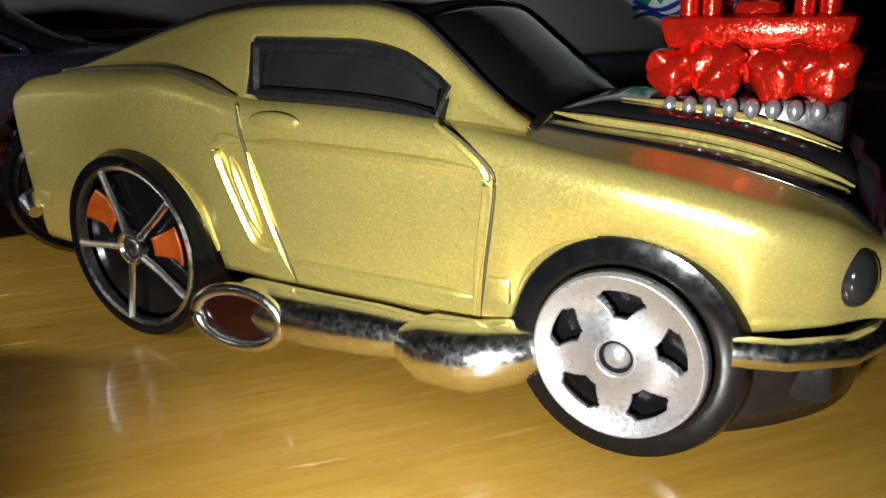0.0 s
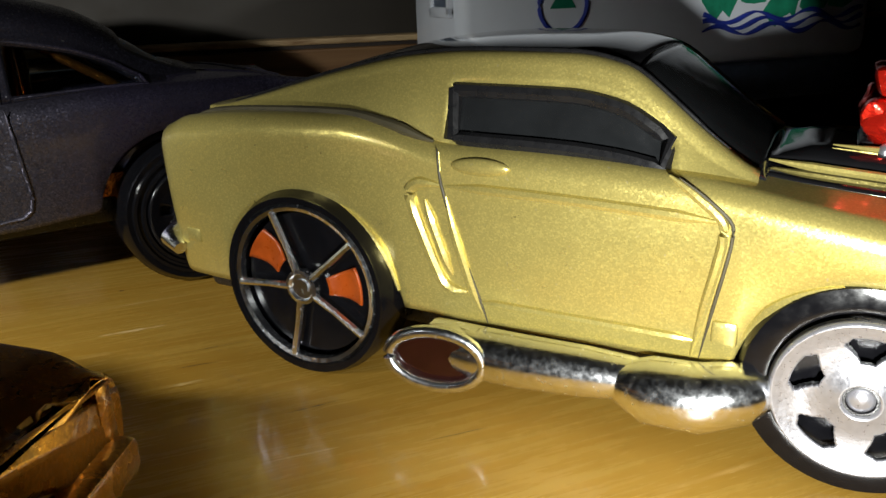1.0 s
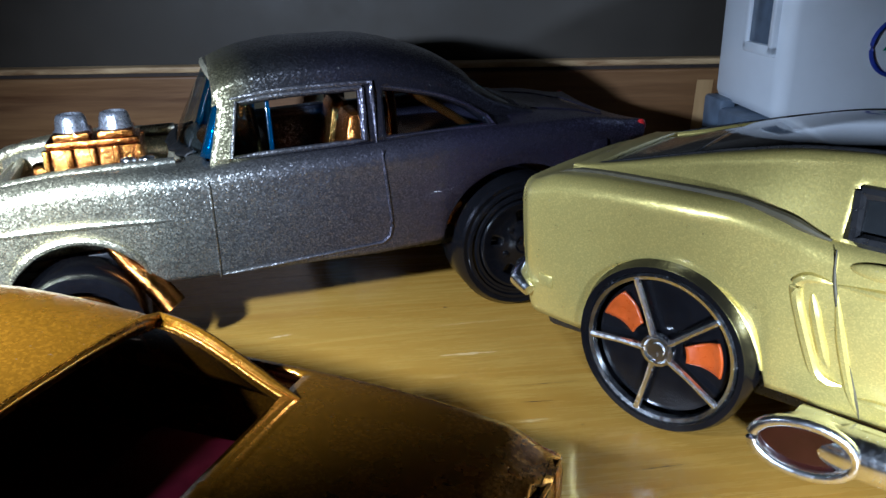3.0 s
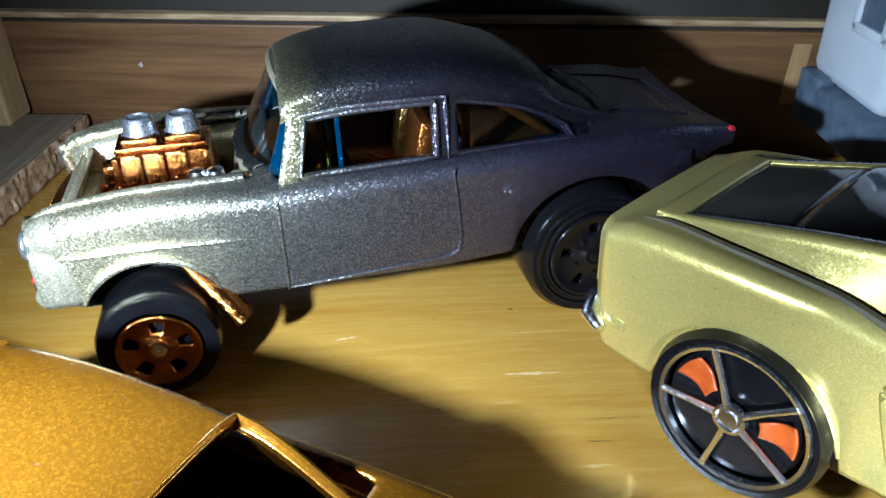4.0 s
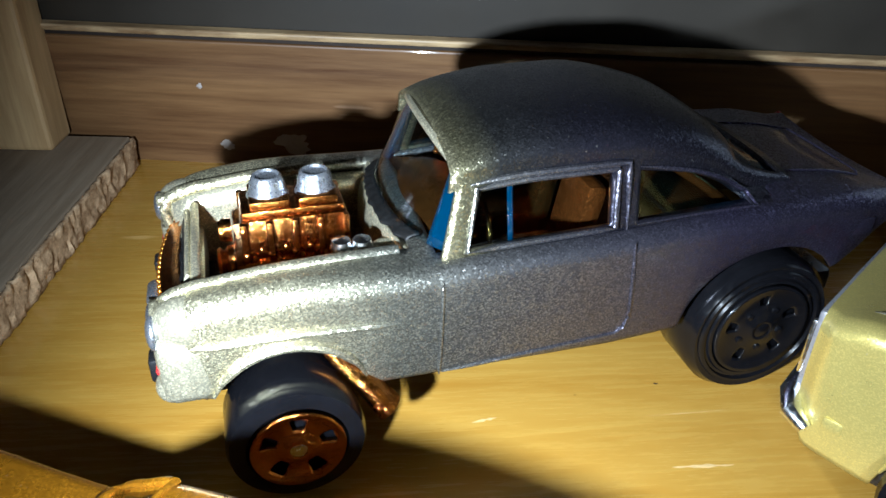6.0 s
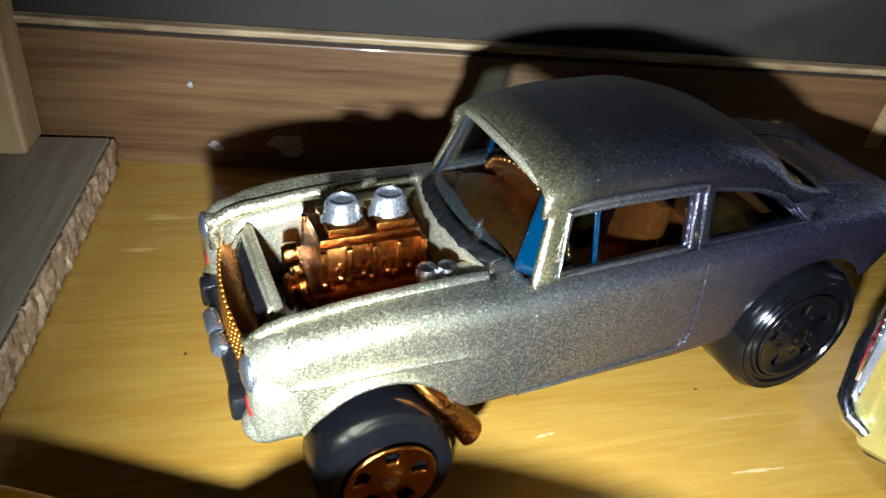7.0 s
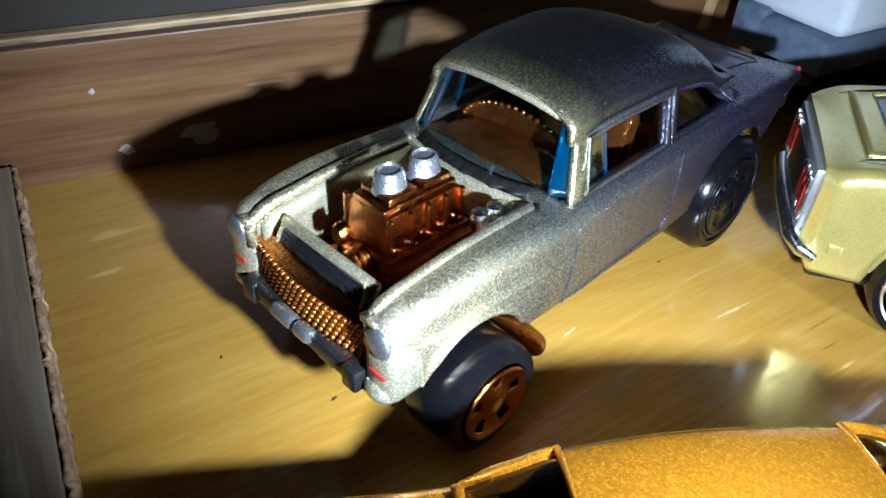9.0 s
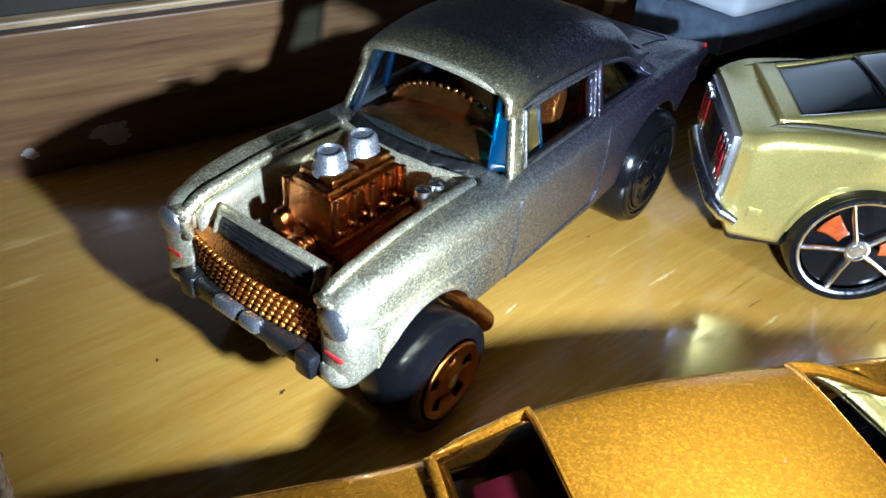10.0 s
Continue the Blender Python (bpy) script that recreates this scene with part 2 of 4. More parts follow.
# ---- mesh helpers, in millimetres ----
def part(name, bm, mat, parent=None, label="", solid=0.0, offset=-1.0, smooth=True, bevel=0.0, split=0.7):
    bmesh.ops.scale(bm, vec=(MM, MM, MM), verts=bm.verts)
    bmesh.ops.recalc_face_normals(bm, faces=bm.faces)
    me = bpy.data.meshes.new(name)
    bm.to_mesh(me)
    bm.free()
    me.materials.append(mat)
    if smooth:
        me.shade_smooth()
        me.set_sharp_from_angle(angle=split)
    ob = new(name, me)
    if parent is not None:
        ob.parent = parent
    if label:
        ob["label"] = label
    if solid:
        s = ob.modifiers.new("thickness", "SOLIDIFY")
        s.thickness, s.offset = solid * MM, offset
    if bevel:
        v = ob.modifiers.new("rounded", "BEVEL")
        v.width, v.segments, v.limit_method = bevel * MM, 2, "ANGLE"
    return ob


def thing(name, m, label, category, group="", kind=""):
    e = new(name)
    e.empty_display_size = 0.01
    e.matrix_world = m
    return tagged(e, label, category, group, kind)


def sheet(f, us, vs, keep=None):
    """A grid of points f(u, v); keep(u, v) tells which cells stay."""
    bm = bmesh.new()
    g = [[bm.verts.new(f(u, v)) for v in vs] for u in us]
    for i in range(len(us) - 1):
        for j in range(len(vs) - 1):
            if keep is None or keep((us[i] + us[i + 1]) / 2, (vs[j] + vs[j + 1]) / 2):
                bm.faces.new((g[i][j], g[i + 1][j], g[i + 1][j + 1], g[i][j + 1]))
    loose = [v for v in bm.verts if not v.link_faces]
    bmesh.ops.delete(bm, geom=loose, context="VERTS")
    bmesh.ops.remove_doubles(bm, verts=bm.verts, dist=0.005)
    return bm


def block(bm, x0, x1, y0, y1, z0, z1, r=0.0, top=1.0, turn=None):
    """A box with rounded edges; top shrinks its upper face."""
    k = bmesh.ops.create_cube(bm, size=1.0)["verts"]
    cx, cy, cz = (x0 + x1) / 2, (y0 + y1) / 2, (z0 + z1) / 2
    for v in k:
        s = top if v.co.z > 0 else 1.0
        v.co = Vector((v.co.x * (x1 - x0) * s, v.co.y * (y1 - y0) * s, v.co.z * (z1 - z0)))
    if r:
        edges = {e for v in k for e in v.link_edges}
        k = list({v for v in bmesh.ops.bevel(bm, geom=list(edges), offset=r, segments=2, affect="EDGES", profile=0.5)["verts"]})
    if turn is not None:
        bmesh.ops.transform(bm, matrix=turn, verts=k)
    bmesh.ops.translate(bm, vec=(cx, cy, cz), verts=k)
    return bm


def box(*a, **k):
    return block(bmesh.new(), *a, **k)


def lathe(profile, n=40, axis="y", at=(0, 0, 0)):
    """Turns (radius, height) round the axis."""
    bm = bmesh.new()
    rings = []
    for r, h in profile:
        ring = []
        for i in range(n):
            a = 2 * math.pi * i / n
            p = (r * math.cos(a), h, r * math.sin(a)) if axis == "y" else (r * math.cos(a), r * math.sin(a), h) if axis == "z" else (h, r * math.cos(a), r * math.sin(a))
            ring.append(bm.verts.new((p[0] + at[0], p[1] + at[1], p[2] + at[2])))
        rings.append(ring)
    for a, b in zip(rings, rings[1:]):
        for i in range(n):
            bm.faces.new((a[i], a[(i + 1) % n], b[(i + 1) % n], b[i]))
    bmesh.ops.remove_doubles(bm, verts=bm.verts, dist=0.004)
    return bm


def tube(points, radii, n=16, squash=1.0, caps=True):
    bm = bmesh.new()
    pts = [Vector(p) for p in points]
    rings = []
    for i, p in enumerate(pts):
        d = (pts[min(i + 1, len(pts) - 1)] - pts[max(i - 1, 0)]).normalized()
        s = d.cross(Vector((0, 0, 1)))
        s = s.normalized() if s.length > 1e-4 else Vector((1, 0, 0))
        u = s.cross(d)
        r = radii[i] if isinstance(radii, (list, tuple)) else radii
        rings.append([bm.verts.new(p + r * (s * math.cos(2 * math.pi * k / n) + squash * u * math.sin(2 * math.pi * k / n))) for k in range(n)])
    for a, b in zip(rings, rings[1:]):
        for i in range(n):
            bm.faces.new((a[i], a[(i + 1) % n], b[(i + 1) % n], b[i]))
    if caps:
        bm.faces.new(rings[0])
        bm.faces.new(rings[-1])
    return bm


def curve(keys):
    """A smooth line through (x, value) pairs."""
    xs, ys = [k[0] for k in keys], [k[1] for k in keys]

    def f(x):
        if x <= xs[0]:
            return ys[0]
        if x >= xs[-1]:
            return ys[-1]
        i = max(j for j in range(len(xs)) if xs[j] <= x)
        i = min(i, len(xs) - 2)
        h = xs[i + 1] - xs[i]
        t = (x - xs[i]) / h

        def slope(j):
            if j == 0 or j == len(xs) - 1:
                return 0.0 if len(xs) > 2 else (ys[-1] - ys[0]) / (xs[-1] - xs[0])
            a, b = (ys[j] - ys[j - 1]) / (xs[j] - xs[j - 1]), (ys[j + 1] - ys[j]) / (xs[j + 1] - xs[j])
            return 0.0 if a * b <= 0 else 2 * a * b / (a + b)
        m0, m1 = slope(i) * h, slope(i + 1) * h
        return (2 * t ** 3 - 3 * t ** 2 + 1) * ys[i] + (t ** 3 - 2 * t ** 2 + t) * m0 + (-2 * t ** 3 + 3 * t ** 2) * ys[i + 1] + (t ** 3 - t ** 2) * m1
    return f


def steps(a, b, step):
    n = max(1, round(abs(b - a) / step))
    return [a + (b - a) * i / n for i in range(n + 1)]


# ---- the setting ----
def slab(name, x0, x1, y0, y1, z0, z1, mat, label, category, kind="structure", bevel=0.0, m=None):
    ob = part(name, box(x0, x1, y0, y1, z0, z1), mat, None, "", smooth=False, bevel=bevel)
    if m is not None:
        ob.matrix_world = m
    return tagged(ob, label, category, "", kind)


slab("table", -420, 420, -330, 330, -22, 0, TABLE, "varnished yellow-brown wooden table top, scratched and specked", "table")
BACKSTOP = pose(0, 0.1466, 0, 8, 0, -8)
slab("wall_batten", -330, 190, 0, 1.6, -1, 21.2, BACK, "brown stained wooden batten leaning along the back of the table", "batten", bevel=0.3, m=BACKSTOP)
# the shade below the lip, put in as a dark set-back strip
slab("batten_shadow_gap", -330, 190, 0.5, 1.6, 21.2, 21.9, GAP, "dark strip under the batten's worn top edge, the gap's shade in its colour", "glue line", m=BACKSTOP)
slab("batten_lip", -330, 190, -0.2, 1.6, 21.9, 22.9, LIP, "worn pale edge along the top of the brown batten", "edge strip", bevel=0.3, m=BACKSTOP)
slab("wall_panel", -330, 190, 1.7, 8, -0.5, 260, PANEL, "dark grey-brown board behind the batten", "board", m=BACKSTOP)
PLANK = pose(-0.0795, 0.1555, 0, 0, 0, -4)
slab("plank", -120, 0, -170, 0, 0, 5.0, RAW, "grey raw plank with a splintered edge lying on the table", "plank", bevel=0.25, m=PLANK)
edge = sheet(lambda u, v: (0.2 + 0.5 * noise.noise((u * 0.9, v * 3, 1.0)) + 0.3 * noise.noise((u * 4, v * 2, 2.0)), u, 0.1 + 4.8 * v), steps(-170, -0.2, 0.6), steps(0, 1, 0.125))
ob = part("splintered_edge", edge, SPLIT, bpy.data.objects["plank"], "pale splintered saw-cut edge", solid=0.5)
slab("post", -40, 0, 0, 7, 5.0, 130, POST, "pale wooden post standing on the plank's end", "post", bevel=0.6, m=pose(-0.0893, 0.1500, 0, 0, 0, -4))
slab("floor", -2600, 2600, -2600, 2600, -780, -760, PAINTED, "plain floor of the dark room", "floor")
for nm, a in (("wall_north", (-2600, 2600, 2600, 2650)), ("wall_south", (-2600, 2600, -2650, -2600)), ("wall_east", (2600, 2650, -2600, 2600)), ("wall_west", (-2650, -2600, -2600, 2600))):
    slab(nm, *a, -760, 1700, PAINTED, "plain painted wall of the dark room", "wall")
slab("ceiling", -2650, 2650, -2650, 2650, 1700, 1720, PAINTED, "plain painted ceiling of the dark room", "ceiling")


def smear(name, x, z, w, h, seed, mat, label, category):
    """A thin crust with a ragged outline on the batten."""
    bm = bmesh.new()
    c = bm.verts.new((x, -0.3, z))
    ring = []
    for i in range(36):
        a = 2 * math.pi * i / 36
        k = 0.75 + 0.55 * noise.noise((math.cos(a) * 1.3 + seed, math.sin(a) * 1.3, seed)) + 0.2 * noise.noise((math.cos(a) * 4, math.sin(a) * 4, seed))
        ring.append(bm.verts.new((x + w / 2 * k * math.cos(a), -0.05, z + h / 2 * k * math.sin(a))))
    for i in range(36):
        bm.faces.new((c, ring[i], ring[(i + 1) % 36]))
    ob = part(name, bm, mat, None)
    ob.matrix_world = BACKSTOP
    return tagged(ob, label, category, "", "structure")


smear("filler_smear", -67.6, 13.9, 1.1, 1.1, 1.0, PLASTER, "small fleck of white filler on the batten", "smear")
smear("filler_smear", -65.0, 3.6, 2.8, 2.2, 2.3, PLASTER, "smear of dried white filler on the batten", "smear")
smear("filler_smear", -54.6, 4.4, 7.4, 3.6, 4.7, PLASTER, "broad smear of dried white filler on the batten", "smear")
slab("pale_patch", 36.0, 38.6, -0.12, 0.2, 9.5, 19.4, PALE_WOOD, "pale strip of bare wood on the batten", "patch", m=BACKSTOP)


# ---- wheels ----
def spoked(rin, rout, y0, holes, n=90, m=14):
    """A dished disc with openings: holes(r, a) tells where it is open."""
    rs = [rin + (rout - rin) * i / m for i in range(m + 1)]
    an = [2 * math.pi * i / n for i in range(n + 1)]
    return sheet(lambda r, a: (r * math.cos(a), y0 - 0.5 * math.sin(math.pi * (r - rin) / (rout - rin)), r * math.sin(a)), rs, an, lambda r, a: not holes(r, a))


def five(a, turn=0.0):
    k = (a - turn) % (2 * math.pi / 5)
    return min(k, 2 * math.pi / 5 - k)


def wheel(parent, x, y, z, r, width, style, side, turn=0.0):
    """A wheel whose outer face looks towards side (+1: the car's left)."""
    e = part("wheel", lathe([(0.01, -width), (r * 0.62, -width), (r * 0.76, -1.0), (0.01, -1.0)], 32), RUBBER, parent, "black plastic wheel drum")
    e.location = (x * MM, y * MM, z * MM)
    if side < 0:
        e.rotation_euler = (0, 0, math.pi)
    b = {"thin": 0.86, "wide": 0.72}.get(style, 0.70)
    prof = [(r * b, -0.55), (r * (b + 0.03), -0.05), (r * (b + 0.09), 0.0), (r * 0.955, -0.25), (r, -0.95), (r, -width + 0.7), (r * 0.95, -width), (r * 0.6, -width)]
    if style == "disc":
        prof = [(r * 0.66, -0.8), (r * 0.69, -0.2), (r * 0.73, -0.2), (r * 0.75, -0.45), (r * 0.78, -0.45), (r * 0.80, -0.15), (r * 0.84, -0.15), (r * 0.86, -0.4), (r * 0.92, -0.3), (r, -1.3),
                (r, -width + 0.7), (r * 0.95, -width), (r * 0.6, -width)]
    part("tyre", lathe(prof, 56), RUBBER, e, "smooth black plastic tyre")
    if style == "thin":
        part("rim", lathe([(r * 0.80, -0.8), (r * 0.805, -0.15), (r * 0.845, -0.02), (r * 0.87, -0.3)], 56), CHROME, e, "thin chrome rim")
        for i in range(5):
            a = turn + 2 * math.pi * i / 5
            c, s = math.cos(a), math.sin(a)
            q = tube([(c * r * 0.14, -0.25, s * r * 0.14), (c * r * 0.45, -0.3, s * r * 0.45), (c * r * 0.82, -0.25, s * r * 0.82)], [0.36, 0.28, 0.32], 8)
            part("spoke", q, CHROME, e, "thin chrome spoke" if i == 0 else "")
        part("hub", lathe([(0.01, 0.05), (r * 0.085, 0.05), (r * 0.09, -0.12), (r * 0.13, -0.12), (r * 0.15, 0.1), (r * 0.185, 0.05), (r * 0.19, -0.5)], 24), CHROME, e, "chrome hub ring")
        bm = spoked(r * 0.32, r * 0.72, -0.36, lambda q, a: min(abs(a - 0.62), abs(a - 3.02)) > 0.29)
        part("brake", bm, ORANGE, e, "orange brake part", solid=0.2)
    elif style == "wide":
        f = lambda q, a: r * 0.31 < q < r * 0.59 and five(a, turn) < 0.16 + 0.24 * min(1, (q / r - 0.31) / 0.2) - 0.14 * max(0, (q / r - 0.53) / 0.06)
        part("rim", spoked(r * 0.12, r * 0.73, 0.25, f, 260, 44), SILVER, e, "silver five-spoke rim", solid=0.7)
        part("hub", lathe([(0.01, 0.75), (r * 0.07, 0.72), (r * 0.10, 0.55), (r * 0.13, 0.3), (r * 0.19, -0.5)], 28), SILVER, e, "silver hub cap")
        part("hub_ring", lathe([(r * 0.105, 0.3), (r * 0.12, 0.62), (r * 0.165, 0.62), (r * 0.185, 0.02)], 28), RUBBER, e, "dark ring round the hub")
    elif style == "copper":
        f = lambda q, a: r * 0.33 < q < r * 0.56 and five(a, turn) < 0.26
        part("rim", spoked(r * 0.1, r * 0.70, -0.1, f, 90, 14), COPPER, e, "copper five-hole rim", solid=0.5)
        part("hub", lathe([(0.01, 0.35), (r * 0.10, 0.35), (r * 0.14, 0.2), (r * 0.16, -0.5)], 20), CHROME, e, "small chrome hub")
    else:
        f = lambda q, a: r * 0.36 < q < r * 0.50 and five(a * 1.0, turn) < 0.16
        part("rim", spoked(r * 0.1, r * 0.67, -0.3, f, 90, 14), RUBBER, e, "black slotted rim", solid=0.4)
        part("hub", lathe([(0.01, 0.0), (r * 0.12, 0.0), (r * 0.15, -0.15), (r * 0.16, -0.6)], 20), RUBBER, e)
        for i in range(5):
            a = turn + 0.63 + 2 * math.pi * i / 5
            part("bolt", lathe([(0.01, -0.1), (0.34, -0.15), (0.4, -0.5)], 10, "y", (r * 0.30 * math.cos(a), 0, r * 0.30 * math.sin(a))), RUBBER, e)
    return e


# ---- scratches in the table's varnish ----
def scratch(x, y, length, width, turn, mat, label):
    bm = bmesh.new()
    n = 14
    up, down = [], []
    for i in range(n + 1):
        k = i / n
        h = width * (0.15 + math.sin(math.pi * k)) * (0.6 + 0.8 * noise.noise((k * 6, x, y)))
        mid = 0.25 * width * noise.noise((k * 3, y, x))
        up.append(bm.verts.new(((k - 0.5) * length, mid + abs(h) / 2, 0.012)))
        down.append(bm.verts.new(((k - 0.5) * length, mid - abs(h) / 2, 0.012)))
    for i in range(n):
        bm.faces.new((down[i], down[i + 1], up[i + 1], up[i]))
    ob = part("scratch", bm, mat, None, smooth=False)
    ob.matrix_world = pose(x * MM, y * MM, 0, 0, 0, turn)
    return tagged(ob, label, "scratch", "", "structure")


PALE_SCRATCH = plain("bare_wood_scratch", (0.58, 0.40, 0.16), 0.7)
DARK_SCRATCH = plain("dark_split", (0.05, 0.022, 0.006), 0.7)
for x, y, ln, wd, tn in ((-10, 89, 6.0, 0.55, 0), (-30, 96, 2.6, 0.5, 12), (1, 62, 5, 0.3, -3), (8, 78, 3.4, 0.25, 4), (-6, 76, 3.0, 0.4, 2), (14, 50, 4.0, 0.3, -4), (-9, 96, 9, 0.12, 3), (-46, 122, 5, 0.2, 1)):
    scratch(x, y, ln, wd, tn, PALE_SCRATCH, "pale scratch in the table's varnish")
for x, y, ln, wd, tn in ((-5, 79, 3.2, 0.16, -2), (3, 68, 4.0, 0.12, 3), (-58, 100.5, 0.9, 0.5, 20), (-11, 100.5, 0.6, 0.35, 0), (-3, 82, 6.0, 0.10, 1), (-20, 84, 0.5, 0.4, 40), (12, 60, 5.0, 0.10, -2), (-30, 128, 7, 0.09, 0), (-66, 112, 0.6, 0.4, 70)):
    scratch(x, y, ln, wd, tn, DARK_SCRATCH, "dark split in the table's varnish")


# ---- shared shapes of the cars; x forward from the rear axle, y to the car's left, z up ----
def opening(x, cx, rx, top, low):
    d = (x - cx) / rx
    return max(low, low + (top - low) * math.sqrt(1 - d * d)) if abs(d) < 1 else low


def shell_point(x, v, w, zl, zb, zc, r=1.8, bulge=0.7):
    """A car's lower body in section: v runs from -1 (right lower edge) over the top to +1 (left lower edge)."""
    s, a = (1 if v >= 0 else -1), abs(v)
    W, L, B, C = w(x), zl(x), zb(x), zc(x)
    rr = min(r, (B - L) * 0.6)
    if a > 0.45:
        k = (a - 0.45) / 0.55
        z = (B - rr) + (L - (B - rr)) * k
        y = W - bulge * k * k
    elif a > 0.25:
        t = (a - 0.25) / 0.2 * math.pi / 2
        y, z = W - rr + rr * math.sin(t), B - rr + rr * math.cos(t)
    else:
        k = a / 0.25
        y, z = (W - rr) * k, C + (B - C) * k ** 2.2
    return (x, s * y, z)


VS = [i / 40 for i in range(-40, 41)]


def close_end(bm, x):
    """Closes the shell where it ends at x."""
    ring = sorted((v for v in bm.verts if abs(v.co.x - x) < 1e-4), key=lambda v: math.atan2(v.co.y, v.co.z - 12))
    if len(ring) > 2:
        bm.faces.new(ring)


def smooth_path(pts, k=3):
    """More points along a bent line, so that it runs round its corners."""
    p = [Vector(q) for q in pts]
    if len(p) < 3:
        return p
    out = []
    for i in range(len(p) - 1):
        a, b, d, e = p[max(i - 1, 0)], p[i], p[i + 1], p[min(i + 2, len(p) - 1)]
        for j in range(k):
            t = j / k
            out.append(0.5 * (2 * b + (d - a) * t + (2 * a - 5 * b + 4 * d - e) * t * t + (3 * b - a - 3 * d + e) * t ** 3))
    return out + [p[-1]]


def seam(pts, r, name, mat, parent, label=""):
    """A thin ridge along the points, with tapered ends where it is open."""
    pts = smooth_path(pts, 1 if len(pts) > 14 else 3)
    n = len(pts)
    shut = (Vector(pts[0]) - Vector(pts[-1])).length < 1e-3
    radii = [r if shut else r * min(1.0, 0.25 + 0.25 * min(i, n - 1 - i)) for i in range(n)]
    return part(name, tube(pts, radii, 8), mat, parent, label)


def roof_point(x, v, yb, zbelt, yr, zr, zt, low=0.4, power=0.75):
    """A car's upper body in section: |v| from 1 (belt) over low (rail) to 0 (middle of the roof)."""
    s, a = (1 if v >= 0 else -1), abs(v)
    if a > low:
        k = (a - low) / (1 - low)
        return (x, s * (yr(x) + (yb(x) - yr(x)) * k), zr(x) + (zbelt(x) - zr(x)) * k)
    t = a / low * math.pi / 2
    return (x, s * yr(x) * math.sin(t) ** power, zr(x) + (zt(x) - zr(x)) * math.cos(t) ** 0.85)


def stations(a, b, step, marks):
    xs = sorted(set([round(q, 4) for q in steps(a, b, step)] + list(marks)))
    out = [xs[0]]
    for q in xs[1:]:
        if q - out[-1] > 0.12 or q in marks:
            out.append(q)
    return out


def ball(bm, c, r, sx=1.0, sy=1.0, sz=1.0, n=14):
    k = bmesh.ops.create_uvsphere(bm, u_segments=n, v_segments=max(6, n // 2 + 1), radius=r)["verts"]
    bmesh.ops.scale(bm, vec=(sx, sy, sz), verts=k)
    bmesh.ops.translate(bm, vec=c, verts=k)
    return bm


# ---- fading grey coupe with an open engine bay ----
def grey_coupe():
    car = thing("toy_car", pose(-0.00456, 0.1122, 0, 0, 0, 191.7), "grey toy coupe fading to champagne, open copper engine, on the table", "toy car")
    w = curve([(-16, 11.4), (-8, 12.5), (5, 13.1), (35, 13.1), (51, 12.9), (54, 12.5), (57, 11.2)])
    base = curve([(-16, 18.4), (-9.5, 14.6), (-8, 13.6), (9, 9.6), (34, 8.2), (38, 8.1), (52, 9.6), (57, 10.4)])
    zl = lambda x: max(base(x), opening(x, 0.2, 9.2, 17.2, 9.0), opening(x, 46.6, 6.6, 14.2, 8.4))
    zb = curve([(-16, 20.6), (-8, 21.6), (3, 21.7), (16, 21.0), (30, 20.4), (34, 20.2), (46, 20.5), (53, 19.8), (57, 18.6)])
    zc = curve([(-16, 20.0), (-8, 21.6), (0, 22.6), (16, 21.8), (36, 20.8), (57, 18.8)])

    def keep(x, v):
        p = shell_point(x, v, w, zl, zb, zc)
        if 35.5 < x:
            return abs(p[1]) > 8.7
        if 0.5 < x < 33.5:
            return abs(p[1]) > 10.6
        return True
    bm = sheet(lambda x, v: shell_point(x, v, w, zl, zb, zc), stations(-16, 57, 0.5, (0.5, 33.5, 35.5, 55.5)), VS, keep)
    close_end(bm, -16)
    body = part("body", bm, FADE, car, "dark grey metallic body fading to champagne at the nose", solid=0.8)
    # rolled inner edge of the wings
    def inner_edge(x, s):
        v = min((q * 0.01 for q in range(101)), key=lambda q: abs(abs(shell_point(x, q, w, zl, zb, zc)[1]) - 9.0))
        return (x, s * 8.95, shell_point(x, v, w, zl, zb, zc)[2] - 0.2)
    for s in (1, -1):
        edge = [inner_edge(x, s) for x in steps(36.5, 55.0, 0.7)]
        z = edge[-1][2]
        edge += [(55.9, s * 8.95, z - 0.5), (56.3, s * 8.95, z - 1.5), (56.3, s * 8.95, z - 3.5)]
        part("wing_edge", tube(edge, 0.62, 10), FADE, body, "rolled edge of the wing")
    # flared lip of the front wheel's opening and the crease above it
    for s in (1, -1):
        pts = [(x, s * (shell_point(x, 1, w, zl, zb, zc)[1] + 0.15), zl(x) + 0.25) for x in steps(40.1, 53.1, 0.5)]
        seam(pts, 0.45, "wheel_lip", FADE, body)
        pts = [(x, s * (w(x) - 0.16), 15.6 + 0.35 * math.sin((x - 37) * 0.16)) for x in steps(37, 55, 0.7)]
        seam(pts, 0.36, "crease", FADE, body)
    side = lambda x, z: w(x) - 0.7 * max(0, min(1, (zb(x) - 1.8 - z) / (zb(x) - 1.8 - zl(x)))) ** 2
    for s in (1, -1):
        d = [(33.6, z) for z in steps(19.2, 8.7, 0.8)]
        seam([(x, s * side(x, z), z) for x, z in d], 0.17, "door_seam", FADE, body)
        d = [(x, 8.95 + (33.4 - x) * 0.075) for x in steps(33.4, 16.4, 1.0)] + [(15.6, 10.9), (15.35, 12.0)] + [(15.3 + (z - 12) * 0.1, z) for z in steps(12.6, 20.6, 0.8)]
        seam([(x, s * side(x, z), z) for x, z in d], 0.2, "door_seam", FADE, body)
    # roof, pillars and window frames
    yb = curve([(-3, 10.9), (4, 11.5), (33, 11.4)])
